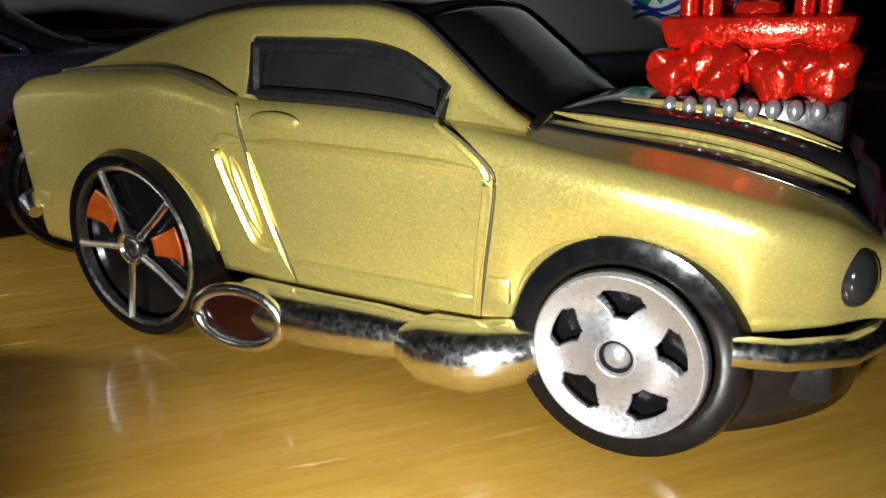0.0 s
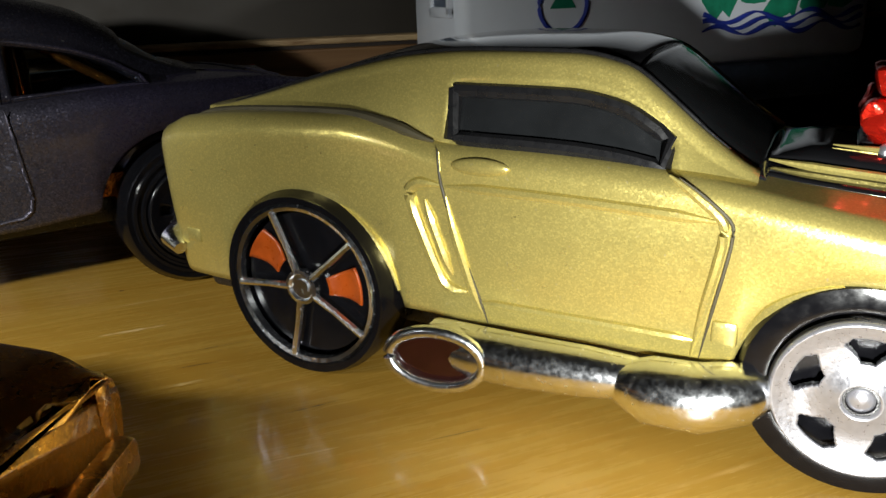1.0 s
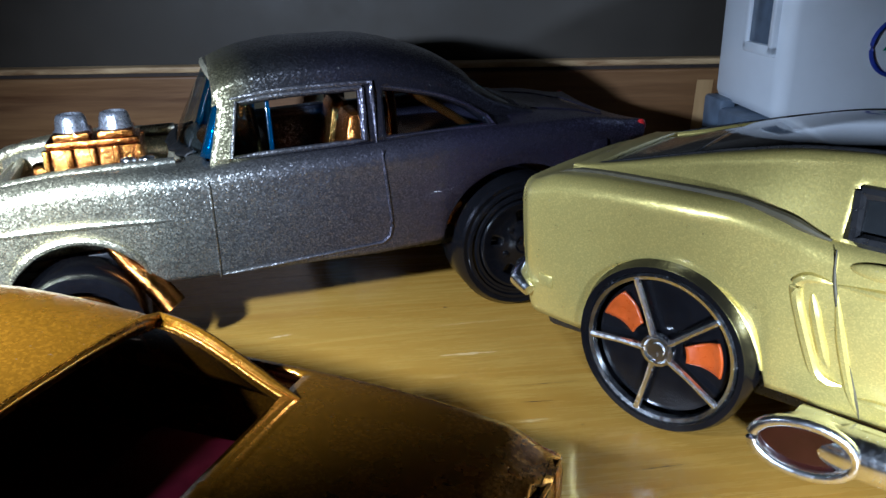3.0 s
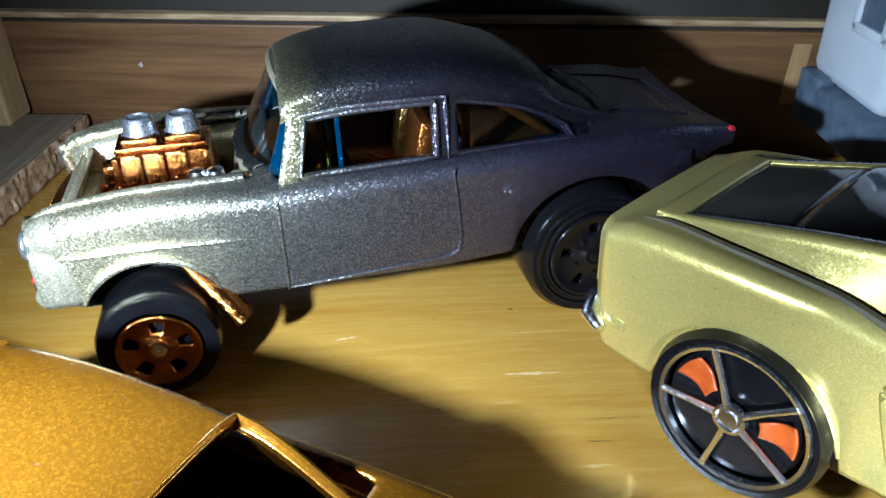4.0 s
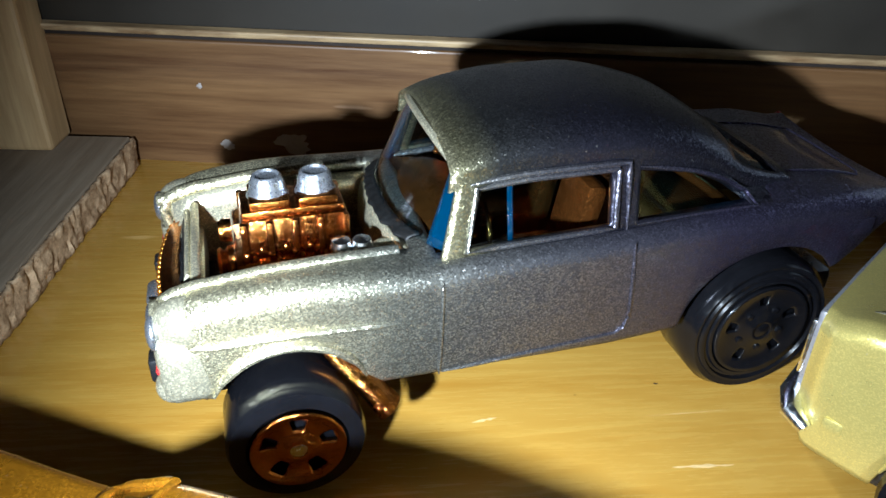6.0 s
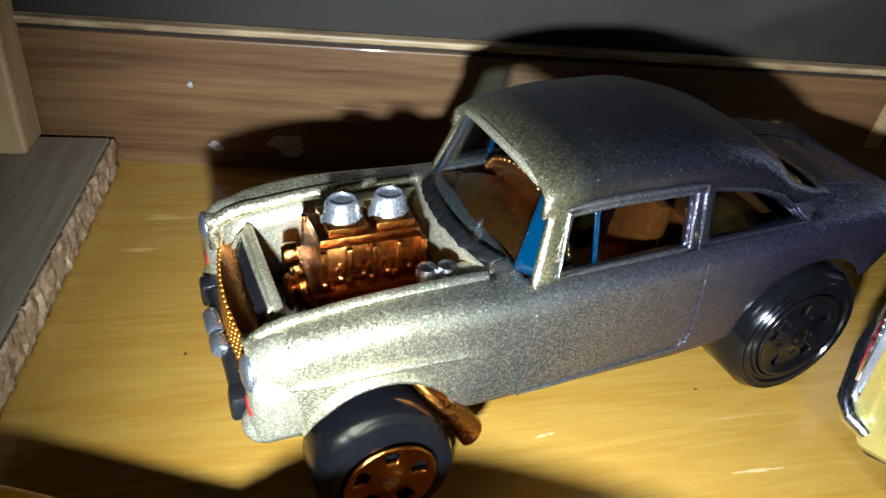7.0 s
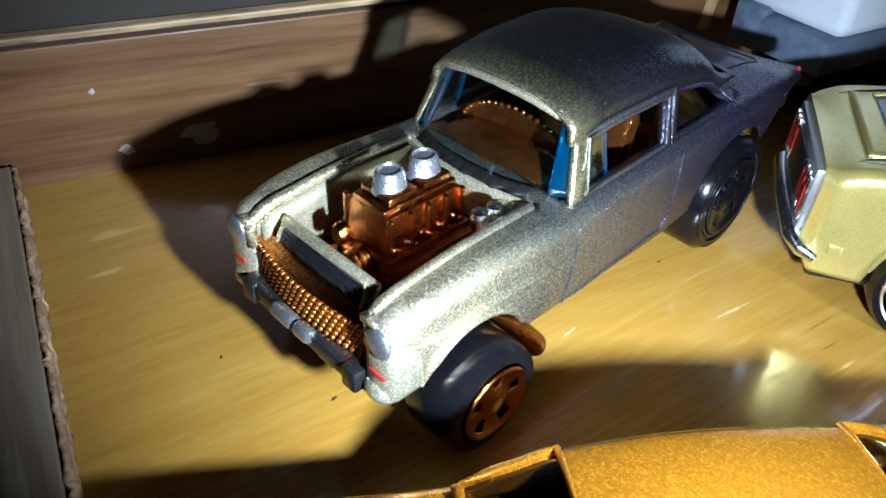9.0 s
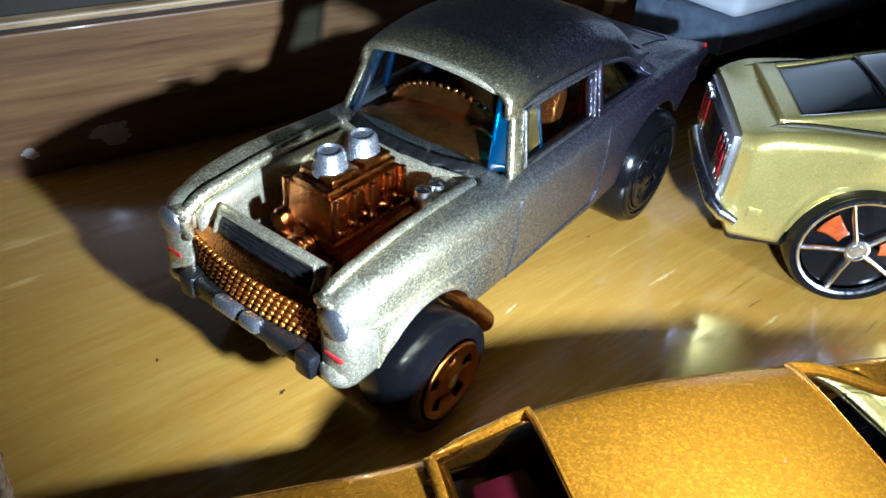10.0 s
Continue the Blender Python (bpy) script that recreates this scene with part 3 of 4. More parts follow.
    yr = curve([(-3, 8.1), (4, 9.2), (17, 10.1), (32, 9.6)])
    zbl = lambda x: zb(x) - 0.1
    zr = curve([(-3, 22.0), (0, 22.1), (2.6, 22.4), (6, 24.6), (10, 26.4), (17, 27.8), (24, 27.7), (30.5, 27.0), (33, 26.2)])
    zt = curve([(-3, 22.9), (0, 24.2), (3, 26.2), (8.7, 29.4), (17, 31.1), (23, 31.1), (28, 30.5), (32, 29.1), (33, 28.4)])
    rp = lambda x, v: roof_point(x + (1.7 * max(0, (abs(v) - 0.4) / 0.6) if x > 29 else 0), v, yb, zbl, yr, zr, zt)
    vs = sorted(set([round(s * q, 4) for q in [0.03 * i for i in range(14)] + [0.4, 0.46, 0.53, 0.6, 0.7, 0.8, 0.9, 0.94, 1.0] for s in (1, -1)]))

    def glazed(x, v):
        a = abs(v)
        if 0.53 < a < 0.94 and (17.8 < x < 29.4 or 3.4 < x < 15.2):
            return False
        if a < 0.26 and -1.8 < x < 4.2:
            return False
        return a < 0.46 or x < 31.6
    part("roof", sheet(rp, stations(-3, 32.2, 0.6, (-1.8, 4.2, 3.4, 15.2, 17.8, 29.4, 31.6)), vs, glazed), ROOF_FADE, car, "dark grey metallic roof with pillars", solid=0.75)
    row = lambda v: lambda x, s: rp(x, s * v)
    for s in (1, -1):
        top, low = row(0.5), row(0.955)
        loop = [top(x, s) for x in steps(17.4, 29.6, 0.8)] + [low(x, s) for x in steps(29.6, 17.4, 0.8)]
        loop.append(loop[0])
        seam([(x, y + s * 0.12, z) for x, y, z in loop], 0.27, "window_frame", FADE, car)
        pts = [row(0.46)(x, s) for x in steps(30.4, 16.4, 0.8)] + [row(v)(16.3, s) for v in (0.55, 0.7, 0.85, 0.99)]
        seam([(x, y + s * 0.1, z) for x, y, z in pts], 0.3, "drip_rail", FADE, car)
        pts = [row(0.5)(x, s) for x in steps(15.2, 3.2, 0.8)] + [row(0.96)(x, s) for x in (2.9, 5, 8, 12, 15.2)]
        seam([(x, y + s * 0.05, z) for x, y, z in pts], 0.2, "window_frame", FADE, car)
        inner = lambda x, v: (rp(x, v)[0], rp(x, v)[1] - s * 0.55, rp(x, v)[2])
        part("quarter_window", sheet(lambda x, v: inner(x, s * v), steps(3.0, 15.4, 1.0), steps(0.5, 0.96, 0.1)), CLEAR_BLUE, car, "clear quarter window")
        part("vent_window", sheet(lambda x, v: inner(x, s * v), steps(27.25, 29.6, 0.7), steps(0.5, 0.96, 0.1)), VENT, car, "blue-grey vent window")
        part("vent_edge", sheet(lambda x, v: inner(x, s * v), [26.75, 26.9, 27.05, 27.2], steps(0.5, 0.96, 0.1)), BLUE_GLASS, car, "blue edge of the vent window", solid=0.3)
    part("rear_window", sheet(lambda x, v: (rp(x, v)[0], rp(x, v)[1], rp(x, v)[2] - 0.4), steps(-2, 4.4, 0.8), steps(-0.27, 0.27, 0.09)), BLUE_GLASS, car, "blue rear window")

    def screen(a, v):
        c = 1 - abs(a) ** 2.6
        x0, z0, y0 = 32.4 + 4.1 * c, 20.5 + 0.4 * c, 10.9
        x1, z1, y1 = 30.9 + 1.5 * c, 26.7 + 1.9 * c, 9.4
        return (x0 + (x1 - x0) * v, a * (y0 + (y1 - y0) * v), z0 + (z1 - z0) * v)
    part("windscreen", sheet(screen, steps(-0.82, 0.82, 0.05), steps(0, 1, 0.125)), CLEAR_BLUE, car, "clear windscreen")
    for s in (1, -1):
        part("windscreen_corner", sheet(lambda a, v: screen(s * a, v), steps(0.82, 1.0, 0.03), steps(0, 1, 0.125)), BLUE_GLASS, car, "blue corner of the windscreen", solid=0.7)
    seam([(screen(a, 1.0)[0], screen(a, 1.0)[1], screen(a, 1.0)[2] + 0.15) for a in steps(-1, 1, 0.08)], 0.42, "screen_frame", CHAMPAGNE, car)
    rag = lambda a, k: 0.35 * noise.noise((a * 9, k, 3.0))
    part("cowl_grille", sheet(lambda a, v: (screen(a, 0)[0] - 0.5 + (1.35 + 1.4 * rag(a, 0.0)) * v, screen(a, 0)[1], screen(a, 0)[2] + 0.35 - 0.55 * v * v + 0.12 * noise.noise((a * 30, v * 4, 1.0))),
                              steps(-0.72, 0.72, 0.02), steps(0, 1, 0.125)), MATT_BLACK, car, "ragged black strip under the windscreen", solid=0.3)
    # cowl behind the engine
    part("cowl", sheet(lambda a, v: (35.2 + 1.9 * (1 - a * a) + 0.9 * v, a * 10.6, 20.3 - 3.8 * v * (1 - 0.75 * abs(a) ** 3)), steps(-1, 1, 0.1), steps(0, 1, 0.2)), CHAMPAGNE, car, "champagne cowl", solid=0.6)
    # engine bay
    for s in (1, -1):
        part("inner_wing", sheet(lambda x, v: (x, s * (8.5 - 0.5 * v), zb(x) - 0.75 - 8.0 * v), steps(36, 55.5, 1.5), steps(0, 1, 0.25)), CHAMPAGNE, car, "champagne inner wing", solid=0.5)
    part("bay_floor", box(34, 56, -8.3, 8.3, 10.2, 11.4, r=0.2), BLACK, car, "black floor of the engine bay")
    eng = part("engine", box(39.0, 50.2, -4.4, 4.4, 11.2, 15.4, r=0.4), COPPER, car, "copper-plated engine block")
    part("head", box(39.2, 49.8, -5.2, 5.2, 14.6, 16.3, r=0.35), COPPER, eng)
    part("rail", box(38.8, 50.0, 4.4, 6.2, 12.6, 13.8, r=0.3), COPPER, eng)
    part("rail", box(38.8, 50.0, -6.2, -4.4, 12.6, 13.8, r=0.3), COPPER, eng)
    part("ledge", box(39.2, 50.0, -4.3, 4.3, 16.2, 17.0, r=0.25), COPPER, eng)
    bm = bmesh.new()
    block(bm, 39.4, 49.4, -3.3, 3.3, 16.8, 20.4, r=0.3, top=0.94)
    part("blower", bm, COPPER, eng, "ribbed copper blower")
    for i in range(5):
        x = 40.0 + 2.25 * i
        for s in (1, -1):
            part("rib", box(x - 0.32, x + 0.32, s * 3.5 - 0.45, s * 3.5 + 0.45, 16.9, 20.5, r=0.22), COPPER, eng)
    for i in range(14):
        for s in (1, -1):
            part("stud", ball(bmesh.new(), (39.9 + 0.7 * i, s * (3.7 + 0.2 * (i % 2)), 17.1 + 0.45 * (i % 3)), 0.32, n=8), COPPER, eng)
    part("plenum", box(39.9, 49.1, -2.6, 2.6, 20.2, 21.0, r=0.3), COPPER, eng)
    part("pulley", lathe([(0.01, 51.6), (1.5, 51.6), (1.7, 51.3), (1.3, 51.0), (1.7, 50.6), (1.7, 50.1)], 24, "x", (0, 0.3, 15.2)), COPPER, eng)
    part("pulley", lathe([(0.01, 51.3), (0.9, 51.3), (1.1, 50.9), (1.1, 50.1)], 20, "x", (0, -2.4, 17.3)), COPPER, eng)
    for x in (42.2, 46.5):
        part("carburettor", box(x - 1.8, x + 1.8, -2.3, 2.3, 20.8, 21.7, r=0.25), COPPER, eng)
        part("air_cap", lathe([(1.9, 21.3), (1.9, 21.6), (1.65, 21.9), (1.55, 22.7), (1.36, 23.15), (1.2, 23.25), (1.05, 23.05), (0.6, 23.1), (0.01, 23.15)], 12, "z", (x, 0, 0)), PALE_SILVER, eng, "silver-painted intake cap")
    # the engine stands well above the wings
    for ob in (eng, *eng.children):
        for v in ob.data.vertices:
            v.co.z = 0.011 + (v.co.z - 0.011) * 1.09
            v.co.y *= 0.9
    for x, y in ((41.0, 6.6), (39.2, 6.8)):
        part("fluid_pot", lathe([(0.7, 14.2), (0.7, 19.0), (0.9, 19.2), (0.95, 20.0), (0.8, 20.6), (0.01, 20.8)], 16, "z", (x, y, 0)), CHROME, car, "small chrome pot")
    part("booster", lathe([(0.01, 38.2), (1.3, 38.2), (1.6, 37.5), (1.6, 35.4)], 20, "x", (0, 6.4, 18.3)), CHAMPAGNE, car)
    # radiator with its black core
    lean = Matrix.Rotation(radians(-24), 4, "Y")
    part("radiator", box(54.0, 54.8, -7.4, 6.8, 13.2, 18.8, r=0.3, turn=lean), CHAMPAGNE, car, "champagne radiator frame")
    core = part("radiator_core", box(54.2, 54.75, -6.5, 5.9, 15.2, 18.2, r=0.2, turn=lean), BLACK, car, "black radiator core")
    slope = lambda z: 54.75 - 0.445 * (z - 16.7)
    rnd = random.Random(5)
    for k in range(7):
        z = 15.4 + 0.42 * k
        wave = [(slope(z) + rnd.uniform(-0.06, 0.1), y, z + rnd.uniform(-0.1, 0.1)) for y in steps(-6.1, 5.5, 0.7)]
        part("fin", tube(wave, 0.13, 6), BLACK, core)
    rim = [(-6.7, 15.1), (-6.7, 17.6), (-6.2, 18.25), (5.6, 18.25), (6.1, 17.6), (6.1, 15.1), (5.6, 14.8), (-6.2, 14.8), (-6.7, 15.1)]
    part("radiator_rim", tube([(slope(z) + 0.05, y, z) for y, z in rim], 0.24, 8), CHAMPAGNE, car, "champagne rim round the radiator core")
    part("front_panel", box(52.8, 55.3, -8.9, 8.9, 11.8, 15.3, r=0.5), CHAMPAGNE, car, "champagne panel behind the grille")
    # grille: bowed copper frame with studs
    bow = lambda y: 56.8 - 0.014 * y * y
    part("grille", sheet(lambda y, v: (bow(y) - 1.7 * max(0, v - 0.75) * 4, y, 12.2 + 3.7 * min(1, v / 0.75) + 0.8 * max(0, v - 0.75) * 4), steps(-9.2, 9.2, 0.6), [0, 0.2, 0.4, 0.6, 0.75, 0.85, 1.0]), COPPER, car, "copper grille with rows of studs", solid=0.6)
    stud_bm = ball(bmesh.new(), (0, 0, 0), 0.29, n=8)
    first = part("grille_stud", stud_bm, STUD_COPPER, bpy.data.objects["grille"])
    k = 0
    for r in range(5):
        for c in range(21):
            y = -8.1 + 0.81 * c + (0.4 if r % 2 else 0)
            if y > 8.3:
                continue
            o = first if k == 0 else first.copy()
            if k:
                scene.collection.objects.link(o)
            o.location = ((bow(y) + 0.12) * MM, y * MM, (12.6 + 0.74 * r) * MM)
            k += 1
    # noses of the wings, lamps, bumper
    for s in (1, -1):
        bm = bmesh.new()
        ball(bm, (54.2, s * 10.5, 17.2), 2.3, 1.25, 0.92, 1.0, 24)
        part("headlight_pod", bm, CHAMPAGNE, car, "champagne headlight pod")
        bm = bmesh.new()
        block(bm, 52.6, 57.1, s * 10.55 - 1.95, s * 10.55 + 1.95, 9.9, 16.2, r=1.1)
        part("wing_front", bm, CHAMPAGNE, car, "champagne front of the wing", smooth=True, split=1.2)
        part("headlight", ball(bmesh.new(), (56.9, s * 10.7, 16.7), 1.55, 0.4, 1, 1, 20), PALE_SILVER, car, "silver-painted headlight")
        part("side_lamp", box(56.8, 57.25, s * 10.6 - 1.0, s * 10.6 + 1.1, 13.0, 13.55, r=0.2), RED_LAMP, car, "red painted side lamp")
        part("overrider", ball(bmesh.new(), (56.2, s * 10.4, 10.9), 1.9, 0.8, 1.0, 0.7, 18), CHAMPAGNE, car)
    part("bumper", box(55.8, 57.9, -8.0, 8.4, 10.3, 12.2, r=0.4), BLACK, car, "black front bumper bar")
    part("bumper_step", box(53.8, 56.8, -9.0, 9.0, 8.9, 10.4, r=0.4), BLACK, car, "black step under the bumper")
    for s in (1, -1):
        part("bumper_end", box(55.6, 58.2, s * 7.9 - 1.0, s * 7.9 + 1.0, 9.9, 12.4, r=0.35), BLACK, car, "square end block of the bumper")
    part("white_tab", box(56.2, 57.4, 2.2, 4.6, 9.2, 10.2, r=0.3), WHITE, car, "small white plastic tab under the bumper")
    for y, h in ((2.2, 2.0), (-0.9, 3.0)):
        part("tow_tank", lathe([(0.01, -h / 2), (0.65, -h / 2), (0.8, -h / 2 + 0.3), (0.8, h / 2 - 0.3), (0.65, h / 2), (0.01, h / 2)], 18, "y", (57.9, y - 0.9, 12.0)), PALE_SILVER, car, "silver tank on the bumper")
    # exhaust stubs, chassis and inside
    for s in (1,):
        part("exhaust", tube([(44.0, s * 9.5, 13.4), (42.2, s * 11.2, 11.4), (39.6, s * 12.6, 8.3), (38.4, s * 13.2, 6.6)], [1.0, 1.15, 1.45, 1.6], 16, 0.75), COPPER, car, "copper exhaust stub")
    part("chassis", box(-12, 55, -8.5, 8.5, 7.2, 10.4, r=0.8), BLACK, car, "black chassis")
    part("front_axle", tube([(47.2, -12, 5.8), (47.2, 12, 5.8)], 0.9, 12), CHROME, car)
    part("rear_axle", tube([(0, -10, 7.8), (0, 10, 7.8)], 0.9, 12), CHROME, car)
    part("floor_pan", box(2, 33, -10.3, 10.3, 10.4, 13.0, r=0.4), SATIN_COPPER, car, "copper interior floor")
    part("dashboard", box(30.5, 33.4, -9.4, 9.4, 17.5, 20.4, r=0.6), SATIN_COPPER, car, "copper dashboard")
    part("dash_top", ball(bmesh.new(), (30.5, 0, 19.6), 1.0, 4.2, 8.6, 2.6, 28), SATIN_COPPER, car, "domed copper dashboard top")
    for i in range(22):
        a = 0.25 + 2.64 * i / 21
        part("stud", ball(bmesh.new(), (28.6, 8.0 * math.cos(a), 20.2 + 4.2 * math.sin(a)), 0.3, n=8), SATIN_COPPER, car)
    part("bulkhead", sheet(lambda y, v: (28.2, y, 19.0 + v * 5.0 * (1 - (y / 9.0) ** 2) ** 0.5), steps(-8.6, 8.6, 0.6), steps(0, 1, 0.25)), SATIN_COPPER, car, "copper panel behind the dashboard", solid=0.4)
    part("steering_wheel", tube([(29.0 + 0.9 * math.sin(a), 5.0 + 2.0 * math.cos(a), 20.2 + 2.0 * math.sin(a)) for a in steps(0, 2 * math.pi, 0.35)], 0.28, 8), SATIN_COPPER, car, "copper steering wheel")
    for y in (4.6, -4.6):
        part("seat", box(18.5, 25.0, y - 3.0, y + 3.0, 12.8, 16.2, r=0.9), SATIN_COPPER, car, "copper bucket seat")
        part("seat_back", box(16.8, 19.2, y - 3.0, y + 3.0, 14.5, 23.5, r=1.0, turn=Matrix.Rotation(radians(-10), 4, "Y")), SATIN_COPPER, car, "copper seat back")
    part("parcel_shelf", box(2.0, 12, -9.6, 9.6, 17.6, 19.4, r=0.5), SATIN_COPPER, car, "copper rear shelf")
    part("roll_bar", tube([(13.5, -8.0, 13), (13.5, -7.6, 24), (13.5, -5, 27.5), (13.5, 5, 27.5), (13.5, 7.6, 24), (13.5, 8.0, 13)], 0.5, 10), SATIN_COPPER, car, "copper roll bar")
    part("roll_bar", tube([(13.5, 5, 26.8), (6, 6.5, 22), (2, 7, 19)], 0.5, 10), SATIN_COPPER, car)
    # boot lid, tail lamps, tow hook
    seam([(x, 6.2, zc(x) + 0.05 + (zb(x) - zc(x)) * 0.3) for x in steps(-2.8, -13, 0.8)] + [(-13.3, 5.5, 20.75), (-13.4, 0, 20.75), (-13.3, -5.5, 20.75)] +
         [(x, -6.2, zc(x) + 0.05 + (zb(x) - zc(x)) * 0.3) for x in steps(-13, -2.8, 0.8)], 0.13, "boot_seam", FADE, body)
    for s in (1, -1):
        part("tail_lamp", ball(bmesh.new(), (-15.9, s * 10.7, 19.9), 0.8, 0.8, 0.5, 1.0, 12), RED_LAMP, car, "red tail lamp")
        part("badge", box(-10.6, -8.2, s * 12.2 - 0.2, s * 12.2 + 0.2, 17.4, 19.2, r=0.12), FADE, car)
    part("wheelie_bar", tube([(-10, 2.5, 12), (-15, 2.5, 12.6), (-18.5, 2.5, 12.8)], 0.7, 10), COPPER, car, "copper tail pipe")
    part("rear_pan", box(-14.5, -9, -8.5, 8.5, 12.5, 18, r=0.8), BLACK, car)
    for s in (1, -1):
        wheel(car, 46.8, 15.6 if s > 0 else -12.8, 6.0, 6.0, 6.4, "copper", s, 0.4)
        wheel(car, 0.0, s * 13.4, 8.0, 8.0, 7.0, "disc", s, 0.2)
    return car


# ---- gold fastback with an engine through its bonnet ----
def gold_fastback():
    short = lambda x: x if x < 0.015 else 0.015 + (x - 0.015) * 0.93
    car = thing("toy_car", pose(0.01375, 0.0821, 0, 0, 0, -48.41), "gold toy fastback with black roof and red engine, on the table", "toy car")
    w = curve([(-16, 10.6), (-14.6, 11.8), (-8, 12.5), (1, 12.9), (9, 12.4), (14, 12.1), (30, 12.1), (41, 12.7), (48, 12.2), (52, 11.0), (55, 9.0)])
    base = curve([(-16, 9.0), (-14.5, 6.6), (-12, 5.8), (-8.4, 5.8), (8.5, 6.8), (16, 6.2), (34, 6.2), (48, 8.8), (55, 9.6)])
    zl = lambda x: max(base(x), opening(x, 0.0, 8.3, 14.8, 6.0), opening(x, 41.2, 7.4, 12.8, 6.4))
    zb = curve([(-16, 19.4), (-12, 20.6), (-4, 21.3), (4, 21.5), (8, 20.9), (12, 19.9), (20, 19.6), (30, 18.9), (36, 18.0), (44, 16.9), (52, 15.0), (55, 13.4)])
    zc = curve([(-16, 19.6), (-8, 20.9), (0, 21.2), (30, 19.4), (36, 18.6), (44, 17.9), (52, 15.9), (55, 14.0)])
    bm = sheet(lambda x, v: shell_point(x, v, w, zl, zb, zc, 1.6, 0.9), steps(-16, 55, 0.5), VS)
    close_end(bm, -16)
    close_end(bm, 55)
    body = part("body", bm, GOLD, car, "gold metallic body", solid=0.8)
    side = lambda x, z: w(x) - 0.9 * max(0, min(1, (zb(x) - 1.6 - z) / (zb(x) - 1.6 - zl(x)))) ** 2
    for s in (1, -1):
        for cx, rx, top, low, a, b in ((0.0, 8.3, 14.8, 6.0, -8.1, 8.1), (41.2, 7.4, 12.8, 6.4, 34.2, 48.1)):
            pts = [(x, s * (side(x, zl(x)) + 0.1), zl(x) + 0.3) for x in steps(a, b, 0.5)]
            seam(pts, 0.5, "wheel_lip", GOLD, body)
        S = lambda pts, r, nm: seam([(x, s * (side(x, z) + 0.02), z) for x, z in pts], r, nm, GOLD, body)
        # door outline, crease, side scoop, handle, badge
        S([(x, 16.95 - 0.012 * (x - 12) * (x - 12) * 0.12) for x in steps(12.6, 32.2, 0.9)], 0.4, "crease")
        S([(28.8, 19.0), (30.5, 17.9), (32.2, 16.6), (32.5, 15.6), (32.2, 13.5), (31.6, 10.5), (30.9, 6.8)], 0.34, "door_seam")
        seam([(x + 0.55, s * (side(x, z) + 0.06), z) for x, z in ((28.9, 18.9), (30.5, 17.9), (32.2, 16.6), (32.5, 15.6), (32.2, 13.5), (31.6, 10.5), (30.9, 6.8))], 0.13, "door_gap", GROOVE, body)
        seam([(x, s * (side(x, z) + 0.06), z) for x, z in ((12.1, 19.6), (12.3, 17.2), (13.4, 13.0), (14.9, 8.4), (15.4, 6.6))], 0.13, "door_gap", GROOVE, body)
        S([(12.2, 19.4), (12.3, 17.4)], 0.16, "door_seam")
        S([(12.2, 17.0), (10.8, 17.1), (10.0, 16.7), (9.9, 15.8), (10.6, 13.4), (11.4, 11.0), (12.0, 9.6), (12.9, 9.0), (13.9, 9.0)], 0.46, "scoop_rim")
        S([(12.6, 16.2), (13.3, 13.0), (14.4, 9.0), (15.2, 7.0)], 0.36, "scoop_rim")
        S([(11.0, 15.9), (11.35, 14.6), (11.8, 13.0), (12.3, 11.4), (12.8, 10.2)], 0.40, "scoop")
        S([(x, 8.3 - 0.01 * (x - 15)) for x in steps(15, 31, 1.2)], 0.36, "crease")
        part("door_handle", ball(bmesh.new(), (15.4, s * (side(15.4, 18.5) + 0.05), 18.5), 1.0, 2.3, 0.35, 0.62, 20), GOLD, body, "gold door handle")
        bm = bmesh.new()
        block(bm, 32.2, 33.9, s * side(33, 9) - 0.3, s * side(33, 9) + 0.3, 8.2, 9.9, r=0.25)
        part("badge", bm, GOLD, body, "small raised badge")
        bm = bmesh.new()
        block(bm, -13.2, -11.6, s * side(-12.4, 10) - 0.2, s * side(-12.4, 10) + 0.2, 9.6, 10.9, r=0.15)
        part("side_lamp", bm, GOLD, body)
    # roof with its gold rails, black top and smoked windows
    yb = curve([(-12, 8.6), (-4, 9.9), (6, 10.9), (12, 11.2), (34, 10.6)])
    yr = curve([(-12, 8.3), (-4, 8.7), (6, 9.2), (14, 9.5), (24, 9.3), (34, 9.8)])
    zbl = lambda x: zb(x) - 0.5
    zr = curve([(-12, 21.0), (-6, 21.9), (-3, 22.5), (3, 23.8), (8, 24.7), (13, 25.1), (21, 25.0), (24.5, 24.3), (28, 21.9), (31, 19.6), (34, 18.5)])
    zt = curve([(-12, 21.2), (-8, 22.0), (-3, 23.6), (3, 25.3), (9, 26.5), (15, 26.8), (21, 26.7), (25, 26.0), (29, 23.4), (33, 20.3), (35, 18.9)])
    rp = lambda x, v: roof_point(x, v, yb, zbl, yr, zr, zt, 0.5, 0.8)
    low = lambda x, v, d: (rp(x, v)[0], rp(x, v)[1] * (1 - d / 12), rp(x, v)[2] - d)
    vs = sorted(set([round(s * q, 4) for q in [0.04 * i for i in range(9)] + [0.33, 0.4, 0.45, 0.5, 0.56, 0.62, 0.7, 0.8, 0.88, 0.93, 1.0] for s in (1, -1)]))

    def gold(x, v):
        a = abs(v)
        if 12.3 < x < 28.4 and 0.62 < a < 0.93:
            return False
        return a > 0.33 or x < -9.6
    part("roof_frame", sheet(rp, stations(-12, 34, 0.7, (-9.6, 12.3, 28.4)), vs, gold), GOLD, car, "gold roof rails and pillars", solid=0.7)
    part("roof_panel", sheet(lambda x, v: low(x, v, 0.12), stations(-0.6, 25.4, 0.7, ()), steps(-0.36, 0.36, 0.04)), GLOSS_BLACK, car, "gloss black roof panel", solid=0.5)
